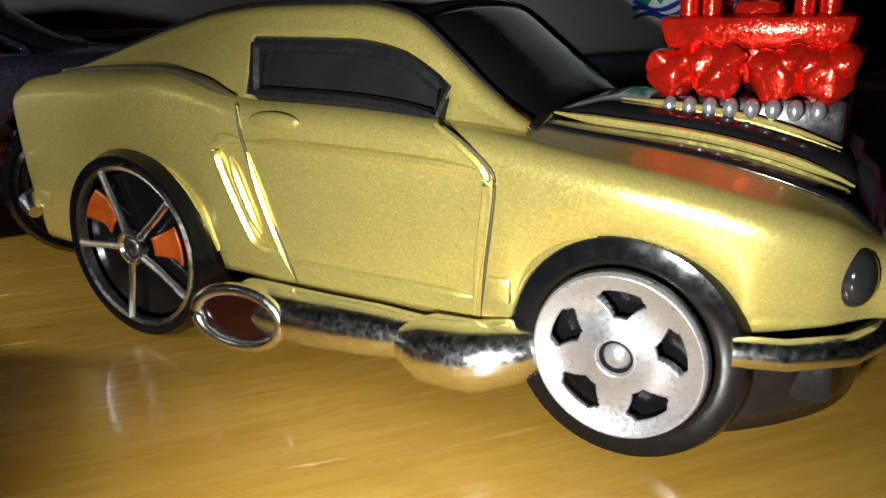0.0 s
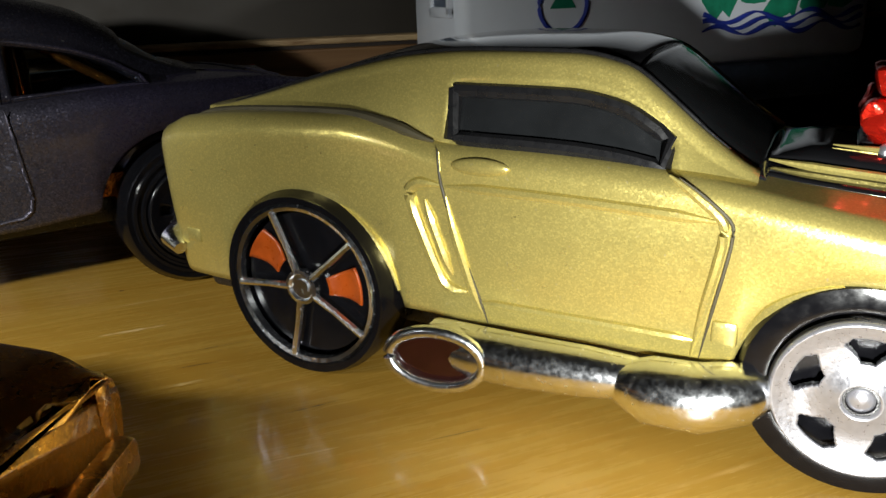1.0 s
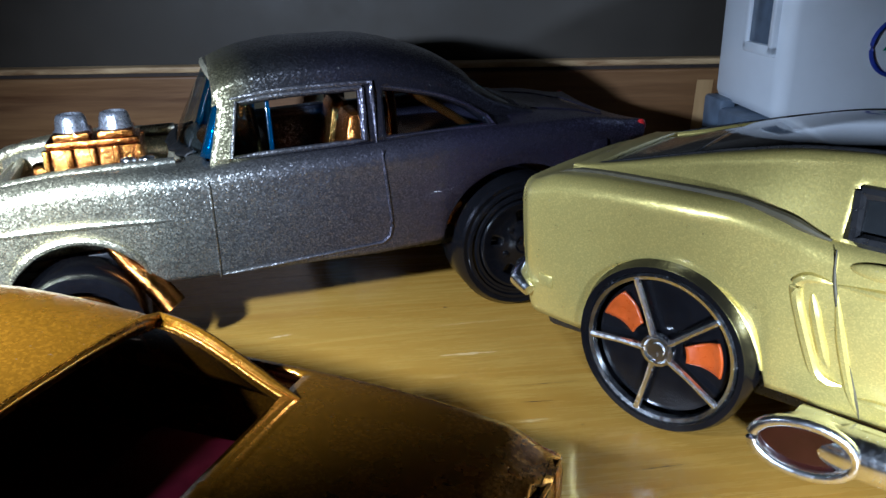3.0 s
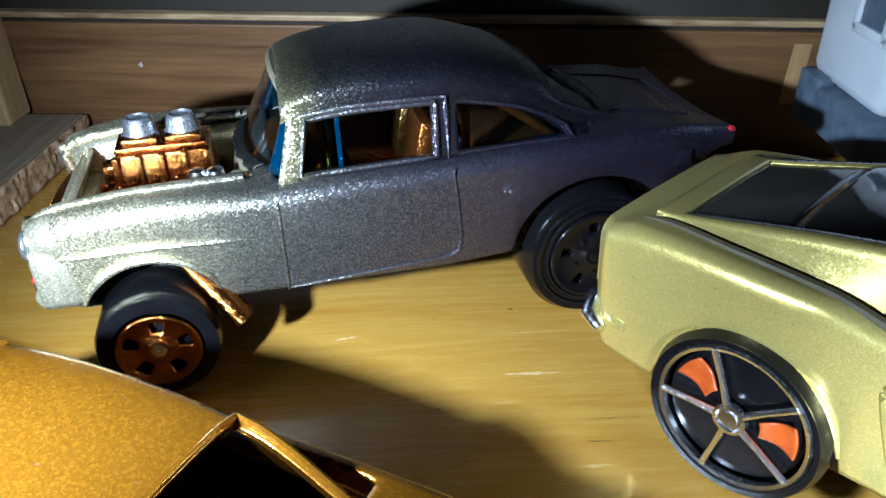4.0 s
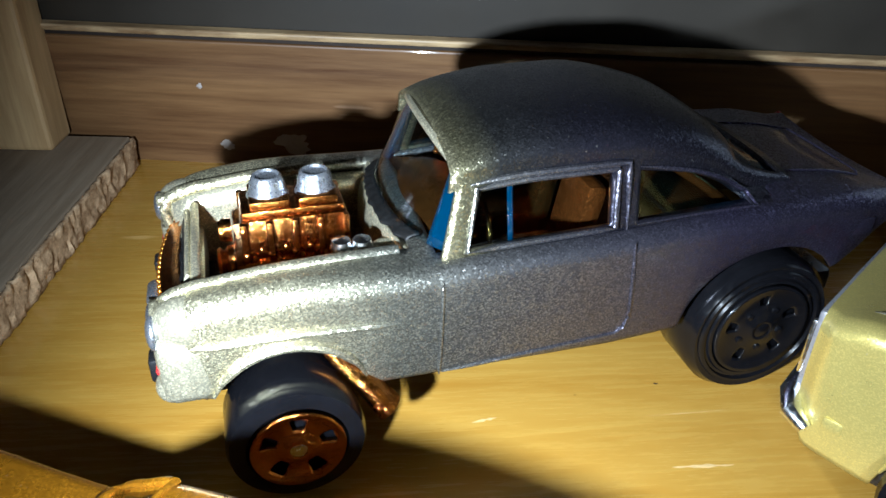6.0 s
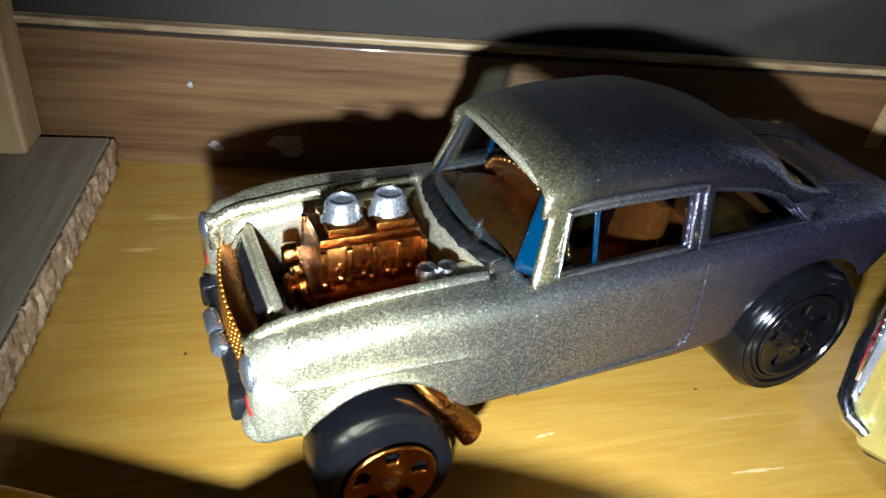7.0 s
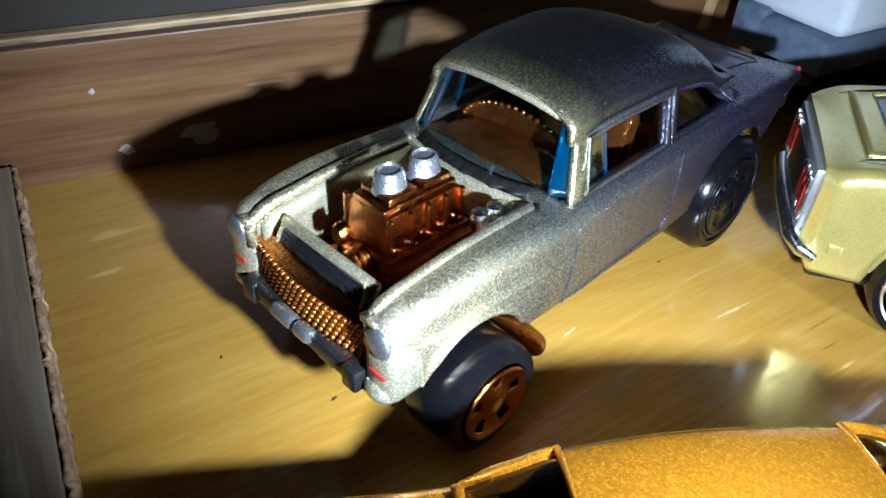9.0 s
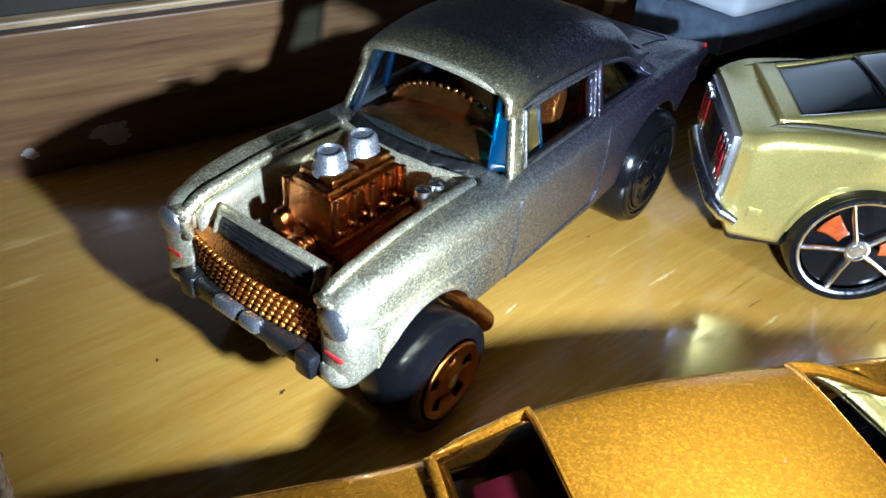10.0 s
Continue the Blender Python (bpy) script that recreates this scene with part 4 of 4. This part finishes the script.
    part("rear_window", sheet(lambda x, v: low(x, v, 0.3), stations(-9.8, -0.7, 0.7, ()), steps(-0.36, 0.36, 0.04)), SMOKE, car, "smoked rear window", solid=0.4)
    part("windscreen", sheet(lambda x, v: low(x, v, 0.25), stations(25.5, 34.4, 0.7, ()), steps(-0.40, 0.40, 0.04)), SMOKE, car, "dark smoked windscreen", solid=0.4)
    for s in (1, -1):
        part("side_window", sheet(lambda x, v: low(x, s * v, 0.45), steps(11.9, 28.8, 0.8), steps(0.58, 0.96, 0.06)), SMOKE, car, "dark side window", solid=0.3)
        loop = [low(x, s * 0.635, 0.2) for x in steps(12.5, 28.2, 0.8)] + [low(x, s * 0.92, 0.2) for x in steps(28.2, 12.5, 0.8)]
        seam(loop + loop[:1], 0.55, "window_rubber", BLACK, car)
        seam([low(x, s * 0.345, -0.02) for x in steps(-9.6, 32, 0.8)], 0.16, "roof_seam", BLACK, car)
        # shade between roof side and shoulder, drawn as a dark line
        seam([(x, s * (yb(x) + 0.35), zb(x) - 0.02 - 0.12 * max(0, -x) * 0.1) for x in steps(-13, 11.5, 0.8)], 0.42, "shoulder_gap", GROOVE, car)
    # bonnet: black field, raised scoop with gold edges
    hz = lambda x, y: zc(x) + (zb(x) - zc(x)) * (abs(y) / 11) ** 2.2
    part("bonnet_field", sheet(lambda x, y: (x, y, hz(x, y) + 0.08), steps(34, 54.2, 0.7), steps(-8.2, 8.2, 0.8)), GLOSS_BLACK, car, "gloss black bonnet field", solid=0.15)
    part("bonnet_scoop", sheet(lambda x, k: (x, k * (5.6 - 0.03 * (x - 34)), hz(x, 0) + 0.3 + 1.0 * (1 - abs(k) ** 6) * min(1, (x - 33.8) / 3)), steps(34.2, 52.5, 0.8), steps(-1, 1, 0.1)), GLOSS_BLACK, car, "raised gloss black bonnet", solid=0.3)
    for s in (1, -1):
        seam([(x, s * (5.9 - 0.03 * (x - 34)), hz(x, 5.9) + 0.35) for x in steps(34.2, 52.5, 0.9)], 0.30, "bonnet_stripe", GOLD, car, "gold bonnet line")
        seam([(x, s * (3.6 - 0.02 * (x - 37)), hz(x, 0) + 1.35) for x in steps(38, 51.5, 0.9)], 0.2, "bonnet_stripe", GOLD, car, "gold bonnet line")
    # engine standing out of the bonnet
    eng = part("engine", box(39.5, 51.5, -2.8, 2.8, 17.5, 20.0, r=0.4), BLACK, car, "engine in red and chrome")
    for s in (1, -1):
        for i in range(8):
            part("header_stub", ball(bmesh.new(), (41.2 + 1.25 * i, s * 3.4, 19.4), 0.62, 0.8, 1, 1, 12), SILVER, eng)
        for i, x in enumerate((41.0, 43.8, 47.4, 50.0)):
            bm = bmesh.new()
            ball(bm, (x, s * 2.6, 21.2), 1.55, 1.0, 0.85, 1.0, 18)
            ball(bm, (x + 0.9, s * 2.9, 22.1), 0.95, 1.0, 1, 1.0, 14)
            ball(bm, (x - 0.8, s * 3.0, 22.0), 0.8, 1.0, 1, 1.1, 14)
            for q in bm.verts:
                q.co += 0.45 * Vector((noise.noise(q.co * 0.9), noise.noise(q.co * 0.9 + Vector((9, 0, 0))), noise.noise(q.co * 0.9 + Vector((0, 9, 0)))))
            part("valve_cover", bm, RED_CHROME, eng, "lumpy red-plated valve cover")
        part("manifold", box(40.4, 51.0, s * 1.6 - 1.2, s * 1.6 + 1.2, 22.6, 24.6, r=0.6, top=1.12), RED_CHROME, eng, "red-plated manifold")
        for x in (41.6, 43.0, 48.4, 49.8):
            part("intake_pipe", lathe([(0.62, 24.2), (0.62, 28.5), (0.78, 29.2), (0.6, 29.3), (0.5, 28.4)], 16, "z", (x, s * 1.7, 0)), RED_CHROME, eng, "red intake pipe")
    part("distributor", tube([(45.8, 0, 22), (45.8, 0, 30)], 0.45, 12), GOLD, eng, "gold post between the pipes")
    part("blower", box(44.2, 47.2, -2.0, 2.0, 20.5, 25.5, r=0.7), RED_CHROME, eng, "red-plated blower")
    # nose, bumpers, lamps
    part("front_bumper", tube([(47.8, -12.7, 8.3), (50.5, -12.0, 8.3), (53.4, -10.2, 8.4), (55.6, -6, 8.5), (56.2, 0, 8.5), (55.6, 6, 8.5), (53.4, 10.2, 8.4), (50.5, 12.0, 8.3), (47.8, 12.7, 8.3)], 0.85, 14), CHROME, car, "chrome front bumper")
    part("front_lip", sheet(lambda a, v: (48.2 + 7.0 * (1 - abs(a) ** 2.4) - 1.2 * v, a * 12.2 * (1 - 0.06 * v), 7.8 - 5.2 * v), steps(-1, 1, 0.08), steps(0, 1, 0.25)), BLACK, car, "black front spoiler", solid=0.8)
    part("grille", box(54.2, 55.3, -6.2, 6.2, 10.2, 13.2, r=0.4), BLACK, car, "black grille")
    for s in (1, -1):
        part("headlight", ball(bmesh.new(), (53.2, s * 9.4, 12.1), 1.7, 0.7, 0.75, 0.95, 18), SMOKE, car, "dark headlight")
    part("underbody", box(-14, 53, -9.2, 9.2, 4.2, 7.6, r=0.8), BLACK, car, "black chassis")
    part("front_axle", tube([(41.6, -10, 6.9), (41.6, 10, 6.9)], 0.8, 12), CHROME, car)
    part("rear_axle", tube([(0, -10, 7.4), (0, 10, 7.4)], 0.8, 12), CHROME, car)
    tail = part("tail_panel", box(-16.7, -15.6, -9.2, 9.2, 10.6, 18.6, r=0.35), SILVER, car, "silver tail panel")
    part("tail_strip", box(-17.0, -16.6, -4.2, 4.2, 12.0, 17.2, r=0.2), BLACK, tail)
    for s in (1, -1):
        for i in range(3):
            y = s * (5.1 + 1.5 * i)
            part("tail_lamp", box(-17.1, -16.5, y - 0.42, y + 0.42, 13.4 - 0.5 * i, 16.6 - 0.3 * i, r=0.2), RED_LAMP, tail, "red tail lamp")
            part("lamp_frame", box(-17.0, -16.5, y + s * 0.75 - 0.26, y + s * 0.75 + 0.26, 11.8, 17.4, r=0.15), CHROME, tail)
    part("rear_bumper", tube([(-14.2, -11.9, 8.8), (-15.7, -11.3, 9.4), (-16.6, -9.2, 9.7), (-17.0, 0, 9.8), (-16.6, 9.2, 9.7), (-15.7, 11.3, 9.4), (-14.2, 11.9, 8.8)], [0.6, 1.0, 1.1, 1.1, 1.1, 1.0, 0.6], 14), CHROME, car, "chrome rear bumper")
    # side exhausts
    for s in (1, -1):
        part("side_pipe", tube([(36.5, s * 11.2, 6.0), (34.5, s * 12.4, 5.5), (32, s * 13.0, 4.9), (28.5, s * 13.0, 4.8), (26.5, s * 13.0, 5.0)], [1.4, 2.1, 2.4, 2.35, 1.5], 20, 0.95), CHROME, car, "chrome silencer")
        part("side_pipe", tube([(27.8, s * 12.6, 5.2), (24, s * 12.8, 5.1), (19, s * 13.0, 5.0), (15, s * 12.8, 4.9), (11.5, s * 12.3, 4.9)], [1.5, 1.85, 2.0, 2.05, 1.9], 20, 0.95), CHROME, car, "chrome side exhaust")
        ring = [(12.9 + 3.6 * math.cos(a), s * (15.0 - 0.14 * 3.6 * math.cos(a)), 4.9 + 2.15 * math.sin(a)) for a in steps(0, 2 * math.pi, 0.22)]
        part("exhaust_mouth", tube(ring, 0.48, 10, caps=False), CHROME, car, "oval chrome exhaust mouth")
        bm = bmesh.new()
        bm.faces.new([bm.verts.new((12.9 + 3.5 * math.cos(a), s * (14.75 - 0.14 * 3.5 * math.cos(a)), 4.9 + 2.05 * math.sin(a))) for a in steps(0, 2 * math.pi - 0.2, 0.2)])
        part("exhaust_hollow", bm, EXHAUST_DARK, car, "dark red-brown inside of the exhaust")
        bm = sheet(lambda a, v: (12.9 + (3.6 - 0.5 * v) * math.cos(a), s * (15.0 - 0.14 * 3.6 * math.cos(a) - 2.0 * v), 4.9 + (2.15 - 0.2 * v) * math.sin(a)), steps(0, 2 * math.pi, 0.22), steps(0, 1, 0.25))
        part("exhaust_cup", bm, CHROME, car)
    # the nose is short
    for ob in car.children_recursive:
        for v in ob.data.vertices:
            v.co.x = short(v.co.x)
    for s in (1, -1):
        wheel(car, 0.0, s * 13.3, 7.8, 7.8, 5.0, "thin", s, 1.18)
        wheel(car, short(0.0415) / MM, s * 12.6, 6.9, 6.9, 5.0, "wide", s, 0.35)
    return car


# ---- low amber coupe ----
def amber_coupe():
    car = thing("toy_car", pose(-0.0148, 0.0450, 0, 0, 0, 154.6), "amber metallic low toy coupe with maroon seats, on the table", "toy car")
    w = curve([(0, 11.4), (3, 12.0), (14, 12.3), (40, 11.8), (56, 11.2), (72, 11.0), (77, 10.2)])
    base = curve([(0, 6.5), (4, 5.0), (72, 4.6), (77, 6.0)])
    zl = lambda x: max(base(x), opening(x, 14, 6.8, 11.0, 5.0), opening(x, 60, 6.0, 9.4, 5.0))
    zb = curve([(0, 11.6), (3, 12.5), (14, 13.7), (28, 14.2), (46, 12.9), (56, 11.5), (70, 11.2), (75.5, 10.7), (77, 9.6)])
    zc = curve([(0, 11.9), (3, 12.7), (14, 14.0), (28, 14.6), (54, 12.3), (70, 11.9), (75.5, 11.2), (77, 9.9)])
    keep = lambda x, v: not (16 < x < 52 and abs(shell_point(x, v, w, zl, zb, zc)[1]) < 10.4)
    bm = sheet(lambda x, v: shell_point(x, v, w, zl, zb, zc, 0.9, 0.8), stations(0, 77, 0.7, (16, 52)), VS, keep)
    close_end(bm, 0)
    close_end(bm, 77)
    body = part("body", bm, AMBER, car, "amber metallic body", solid=0.8)
    yb = curve([(12, 10.4), (24, 11.0), (46, 11.2), (54, 11.0)])
    yr = curve([(12, 8.4), (25, 9.9), (40, 10.1), (47, 10.0), (54, 10.9)])
    zbl = lambda x: zb(x) - 0.2
    zr = curve([(12, 13.9), (15, 14.6), (24.5, 17.7), (36, 18.3), (46.5, 17.4), (50, 15.4), (54, 13.0)])
    zt = curve([(12, 14.2), (15, 15.0), (24.5, 18.8), (36, 19.8), (46.5, 18.6), (50, 16.3), (54, 13.6)])
    rp = lambda x, v: roof_point(x, v, yb, zbl, yr, zr, zt, 0.5, 0.8)
    vs = sorted(set([round(s * q, 4) for q in [0.04 * i for i in range(10)] + [0.38, 0.44, 0.5, 0.56, 0.62, 0.75, 0.9, 1.0] for s in (1, -1)]))

    def roof(x, v):
        a = abs(v)
        if a < 0.44 and (15.0 < x < 25.2 or 46.8 < x < 53.0):
            return False
        if 0.62 < a < 0.9 and 27 < x < 48:
            return False
        return True
    part("roof", sheet(rp, stations(12.5, 53.8, 0.7, (15.0, 25.2, 46.8, 53.0, 27, 48)), vs, roof), AMBER, car, "amber metallic roof", solid=0.7)
    low = lambda x, v, d: (rp(x, v)[0], rp(x, v)[1] * (1 - d / 14), rp(x, v)[2] - d)
    part("rear_window", sheet(lambda x, v: low(x, v, 0.35), steps(14.6, 25.6, 0.8), steps(-0.46, 0.46, 0.04)), DARK_CLEAR, car, "dark clear rear window")
    part("windscreen", sheet(lambda x, v: low(x, v, 0.35), steps(46.4, 53.4, 0.7), steps(-0.46, 0.46, 0.04)), DARK_CLEAR, car, "dark clear windscreen")
    for s in (1, -1):
        part("side_window", sheet(lambda x, v: low(x, s * v, 0.4), steps(26.6, 48.4, 0.9), steps(0.6, 0.92, 0.08)), DARK_CLEAR, car, "dark clear side window")
        seam([low(x, s * 0.45, -0.05) for x in steps(14.8, 25.4, 0.8)] + [low(25.4, s * q, -0.05) for q in (0.3, 0.15, 0.0)], 0.3, "window_frame", AMBER, car)
        seam([low(x, s * 0.45, -0.05) for x in steps(53.2, 46.6, 0.6)] + [low(46.6, s * q, -0.05) for q in (0.3, 0.15, 0.0)], 0.3, "window_frame", AMBER, car)
        seam([(x, s * 9.2, zc(x) + (zb(x) - zc(x)) * 0.6 + 0.05) for x in steps(1.6, 12.4, 0.8)], 0.3, "boot_seam", AMBER, car)
        seam([(x, s * 7.0, zc(x) + (zb(x) - zc(x)) * 0.35 + 0.1) for x in steps(56, 74, 0.9)], 0.25, "bonnet_seam", AMBER, car)
    seam([(x, -4.2, zc(x) + 0.05) for x in steps(58, 67, 0.9)], 0.22, "bonnet_strip", PALE_SILVER, car, "thin silver strip on the bonnet")
    seam([(12.4, y, 14.0 - 0.003 * y * y) for y in steps(-9.2, 9.2, 0.8)], 0.3, "boot_seam", AMBER, car)
    seam([(0.5, y, 12.0 - 0.004 * y * y) for y in steps(-10.6, 10.6, 0.9)], 0.5, "rear_edge", AMBER, car)
    part("interior_floor", box(15, 52, -9.8, 9.8, 6.0, 9.0, r=0.4), MAROON, car, "maroon interior tub")
    for y in (-4.6, 4.6):
        part("seat", box(38, 44, y - 3.4, y + 3.4, 9, 12.5, r=0.8), MAROON, car, "maroon seat")
        part("seat_back", box(35.8, 38.6, y - 3.4, y + 3.4, 8.5, 15.8, r=0.9, turn=Matrix.Rotation(radians(-12), 4, "Y")), MAROON, car, "maroon seat back")
        part("rear_seat", box(18, 26, y - 4.0, y + 4.0, 9, 11.0, r=0.9), MAROON, car, "maroon rear seat")
    part("dashboard", box(47.2, 52.5, -9.4, 9.4, 9, 12.2, r=0.7), BLACK, car, "black dashboard")
    for y in (-4.4, 4.4):
        part("dash_pad", box(46.6, 51.0, y - 3.4, y + 3.4, 11.4, 14.0, r=0.6, turn=Matrix.Rotation(radians(14), 4, "Y")), MAROON, car, "maroon pad behind the windscreen")
    part("rear_bumper", box(-1.8, 0.4, -11.2, 11.2, 6.6, 8.8, r=0.6), AMBER, car, "amber rear bumper")
    for s in (1, -1):
        part("bumper_guard", box(-0.7, 0.9, s * 10.6 - 0.8, s * 10.6 + 0.8, 8.2, 11.9, r=0.5), AMBER, car)
        wheel(car, 14, s * 11.9, 5.9, 5.9, 5, "disc", s)
        wheel(car, 60, s * 10.7, 5.0, 5.0, 5, "disc", s)
    part("underbody", box(3, 74, -9.0, 9.0, 3.6, 6.2, r=0.6), BLACK, car, "black chassis")
    return car


# ---- white toy lorry ----
def white_lorry():
    car = thing("toy_lorry", pose(0.0338, 0.112, 0, 0, 0, -2), "white toy lorry with green and blue prints, on the table", "toy lorry")
    bm = bmesh.new()
    block(bm, 0, 70, 0, 20, 17.4, 62, r=2.0)
    ob = part("box_body", bm, WHITE, car, "white plastic box body", split=1.2)
    part("rear_recess", box(-0.25, 0.6, 2.6, 9.2, 27.0, 36, r=0.2), GREY, car, "dark recess in the white rear")
    for a in ((-0.7, 0.2, 1.8, 2.9, 26.2, 37), (-0.7, 0.2, 8.9, 10.0, 26.2, 37), (-0.7, 0.2, 1.8, 10.0, 25.9, 27.3), (-0.7, 0.2, 1.8, 10.0, 36, 37.2)):
        part("recess_rim", box(*a, r=0.2), WHITE, car)
    part("chassis", box(-1.2, 70, 0.8, 19.2, 11.4, 17.3, r=0.7), GREY, car, "blue-grey plastic chassis")
    part("rear_bumper", box(-1.3, 1.2, 13.5, 19.6, 11.0, 18.4, r=0.6), GREY, car, "blue-grey bumper corner")
    for x in (14, 56):
        for s, y in ((1, 19.0), (-1, 1.0)):
            wheel(car, x, y, 6.6, 6.6, 4.5, "disc", s)
    part("under_frame", box(6, 64, 6, 14, 5.6, 11.6, r=0.5), BLACK, car)
    ring = [(15.2 + 3.6 * math.cos(a), -0.15, 27.0 + 3.6 * math.sin(a)) for a in steps(0, 2 * math.pi, 0.2)]
    part("print_ring", tube(ring, 0.3, 6, caps=False), BLUE, car, "blue printed ring")

    def flat(pts, name, mat, label, d):
        bm = bmesh.new()
        f = bm.faces.new([bm.verts.new((x, -d, z)) for x, z in pts])
        e = bmesh.ops.extrude_face_region(bm, geom=[f])["geom"]
        bmesh.ops.translate(bm, vec=(0, d - 0.02, 0), verts=[v for v in e if isinstance(v, bmesh.types.BMVert)])
        part(name, bm, mat, car, label, smooth=False)
    flat([(13.2, 26.6), (17.2, 26.6), (15.2, 29.6)], "print_mark", GREEN, "green printed mark", 0.12)
    rng = random.Random(4)
    for i in range(5):
        cx, cz = 41 + 5.6 * i, 27.8 + 1.2 * math.sin(i * 2.1)
        pts = [(cx + (3.2 + 0.9 * rng.uniform(-1, 1)) * math.cos(a), cz + (3.6 + 1.3 * rng.uniform(-1, 1)) * math.sin(a)) for a in steps(0, 6.0, 0.4)]
        flat(pts, "print_blot", GREEN, "green printed leaf shape", 0.10 + 0.01 * i)
    for k in range(3):
        wave = [(38 + 0.8 * i, -0.1, 22.4 + 0.9 * k + 0.7 * math.sin(i * 0.5 + k)) for i in range(38)]
        part("print_wave", tube(wave, [0.12 + 0.3 * abs(math.sin(i * 0.35 + k)) for i in range(38)], 6), BLUE, car, "blue printed wave")
    return car


# ---- dark plum car behind ----
def plum_car():
    car = thing("toy_car", pose(0.098, 0.070, 0, 0, 0, 70), "dark plum toy car standing in the shade on the table", "toy car")
    w = curve([(-34, 10.5), (-28, 12), (28, 12), (34, 10)])
    zl = lambda x: max(5.0, opening(x, -20, 7, 12, 5), opening(x, 20, 7, 12, 5))
    zb = curve([(-34, 13), (-28, 15), (0, 15), (28, 14), (34, 12)])
    zc = curve([(-34, 13.4), (-28, 15.6), (0, 15.6), (28, 14.8), (34, 12.4)])
    bm = sheet(lambda x, v: shell_point(x, v, w, zl, zb, zc), steps(-34, 34, 0.8), VS)
    close_end(bm, -34)
    close_end(bm, 34)
    part("body", bm, PLUM, car, "plum metallic body", solid=0.8)
    yb = curve([(-24, 10), (18, 10.2)])
    yr = curve([(-24, 8.8), (0, 9), (18, 9.4)])
    zr = curve([(-24, 15), (-14, 21.5), (0, 23), (8, 21.8), (18, 15)])
    zt = curve([(-24, 15.4), (-14, 22.6), (0, 24.4), (8, 23), (18, 15.4)])
    rp = lambda x, v: roof_point(x, v, yb, lambda q: 14.8, yr, zr, zt, 0.5, 0.8)
    win = lambda x, v: not (0.58 < abs(v) < 0.92 and -15 < x < 9)
    part("roof", sheet(rp, stations(-24, 18, 0.8, (-15, 9)), sorted(set([round(s * q, 4) for q in [0.05 * i for i in range(11)] + [0.58, 0.7, 0.8, 0.92, 1.0] for s in (1, -1)])), win), PLUM, car, "plum metallic roof", solid=0.7)
    for s in (1, -1):
        part("side_window", sheet(lambda x, v: (x, rp(x, s * v)[1] - s * 0.5, rp(x, s * v)[2]), steps(-15.4, 9.4, 0.8), steps(0.55, 0.95, 0.1)), SMOKE, car, "dark side window")
        wheel(car, 20, s * 12, 6.2, 6.2, 5, "disc", s)
        wheel(car, -20, s * 12, 6.2, 6.2, 5, "disc", s)
    part("underbody", box(-31, 31, -9, 9, 3.8, 6, r=0.5), BLACK, car)
    return car


grey_coupe()
gold_fastback()
amber_coupe()
white_lorry()
plum_car()
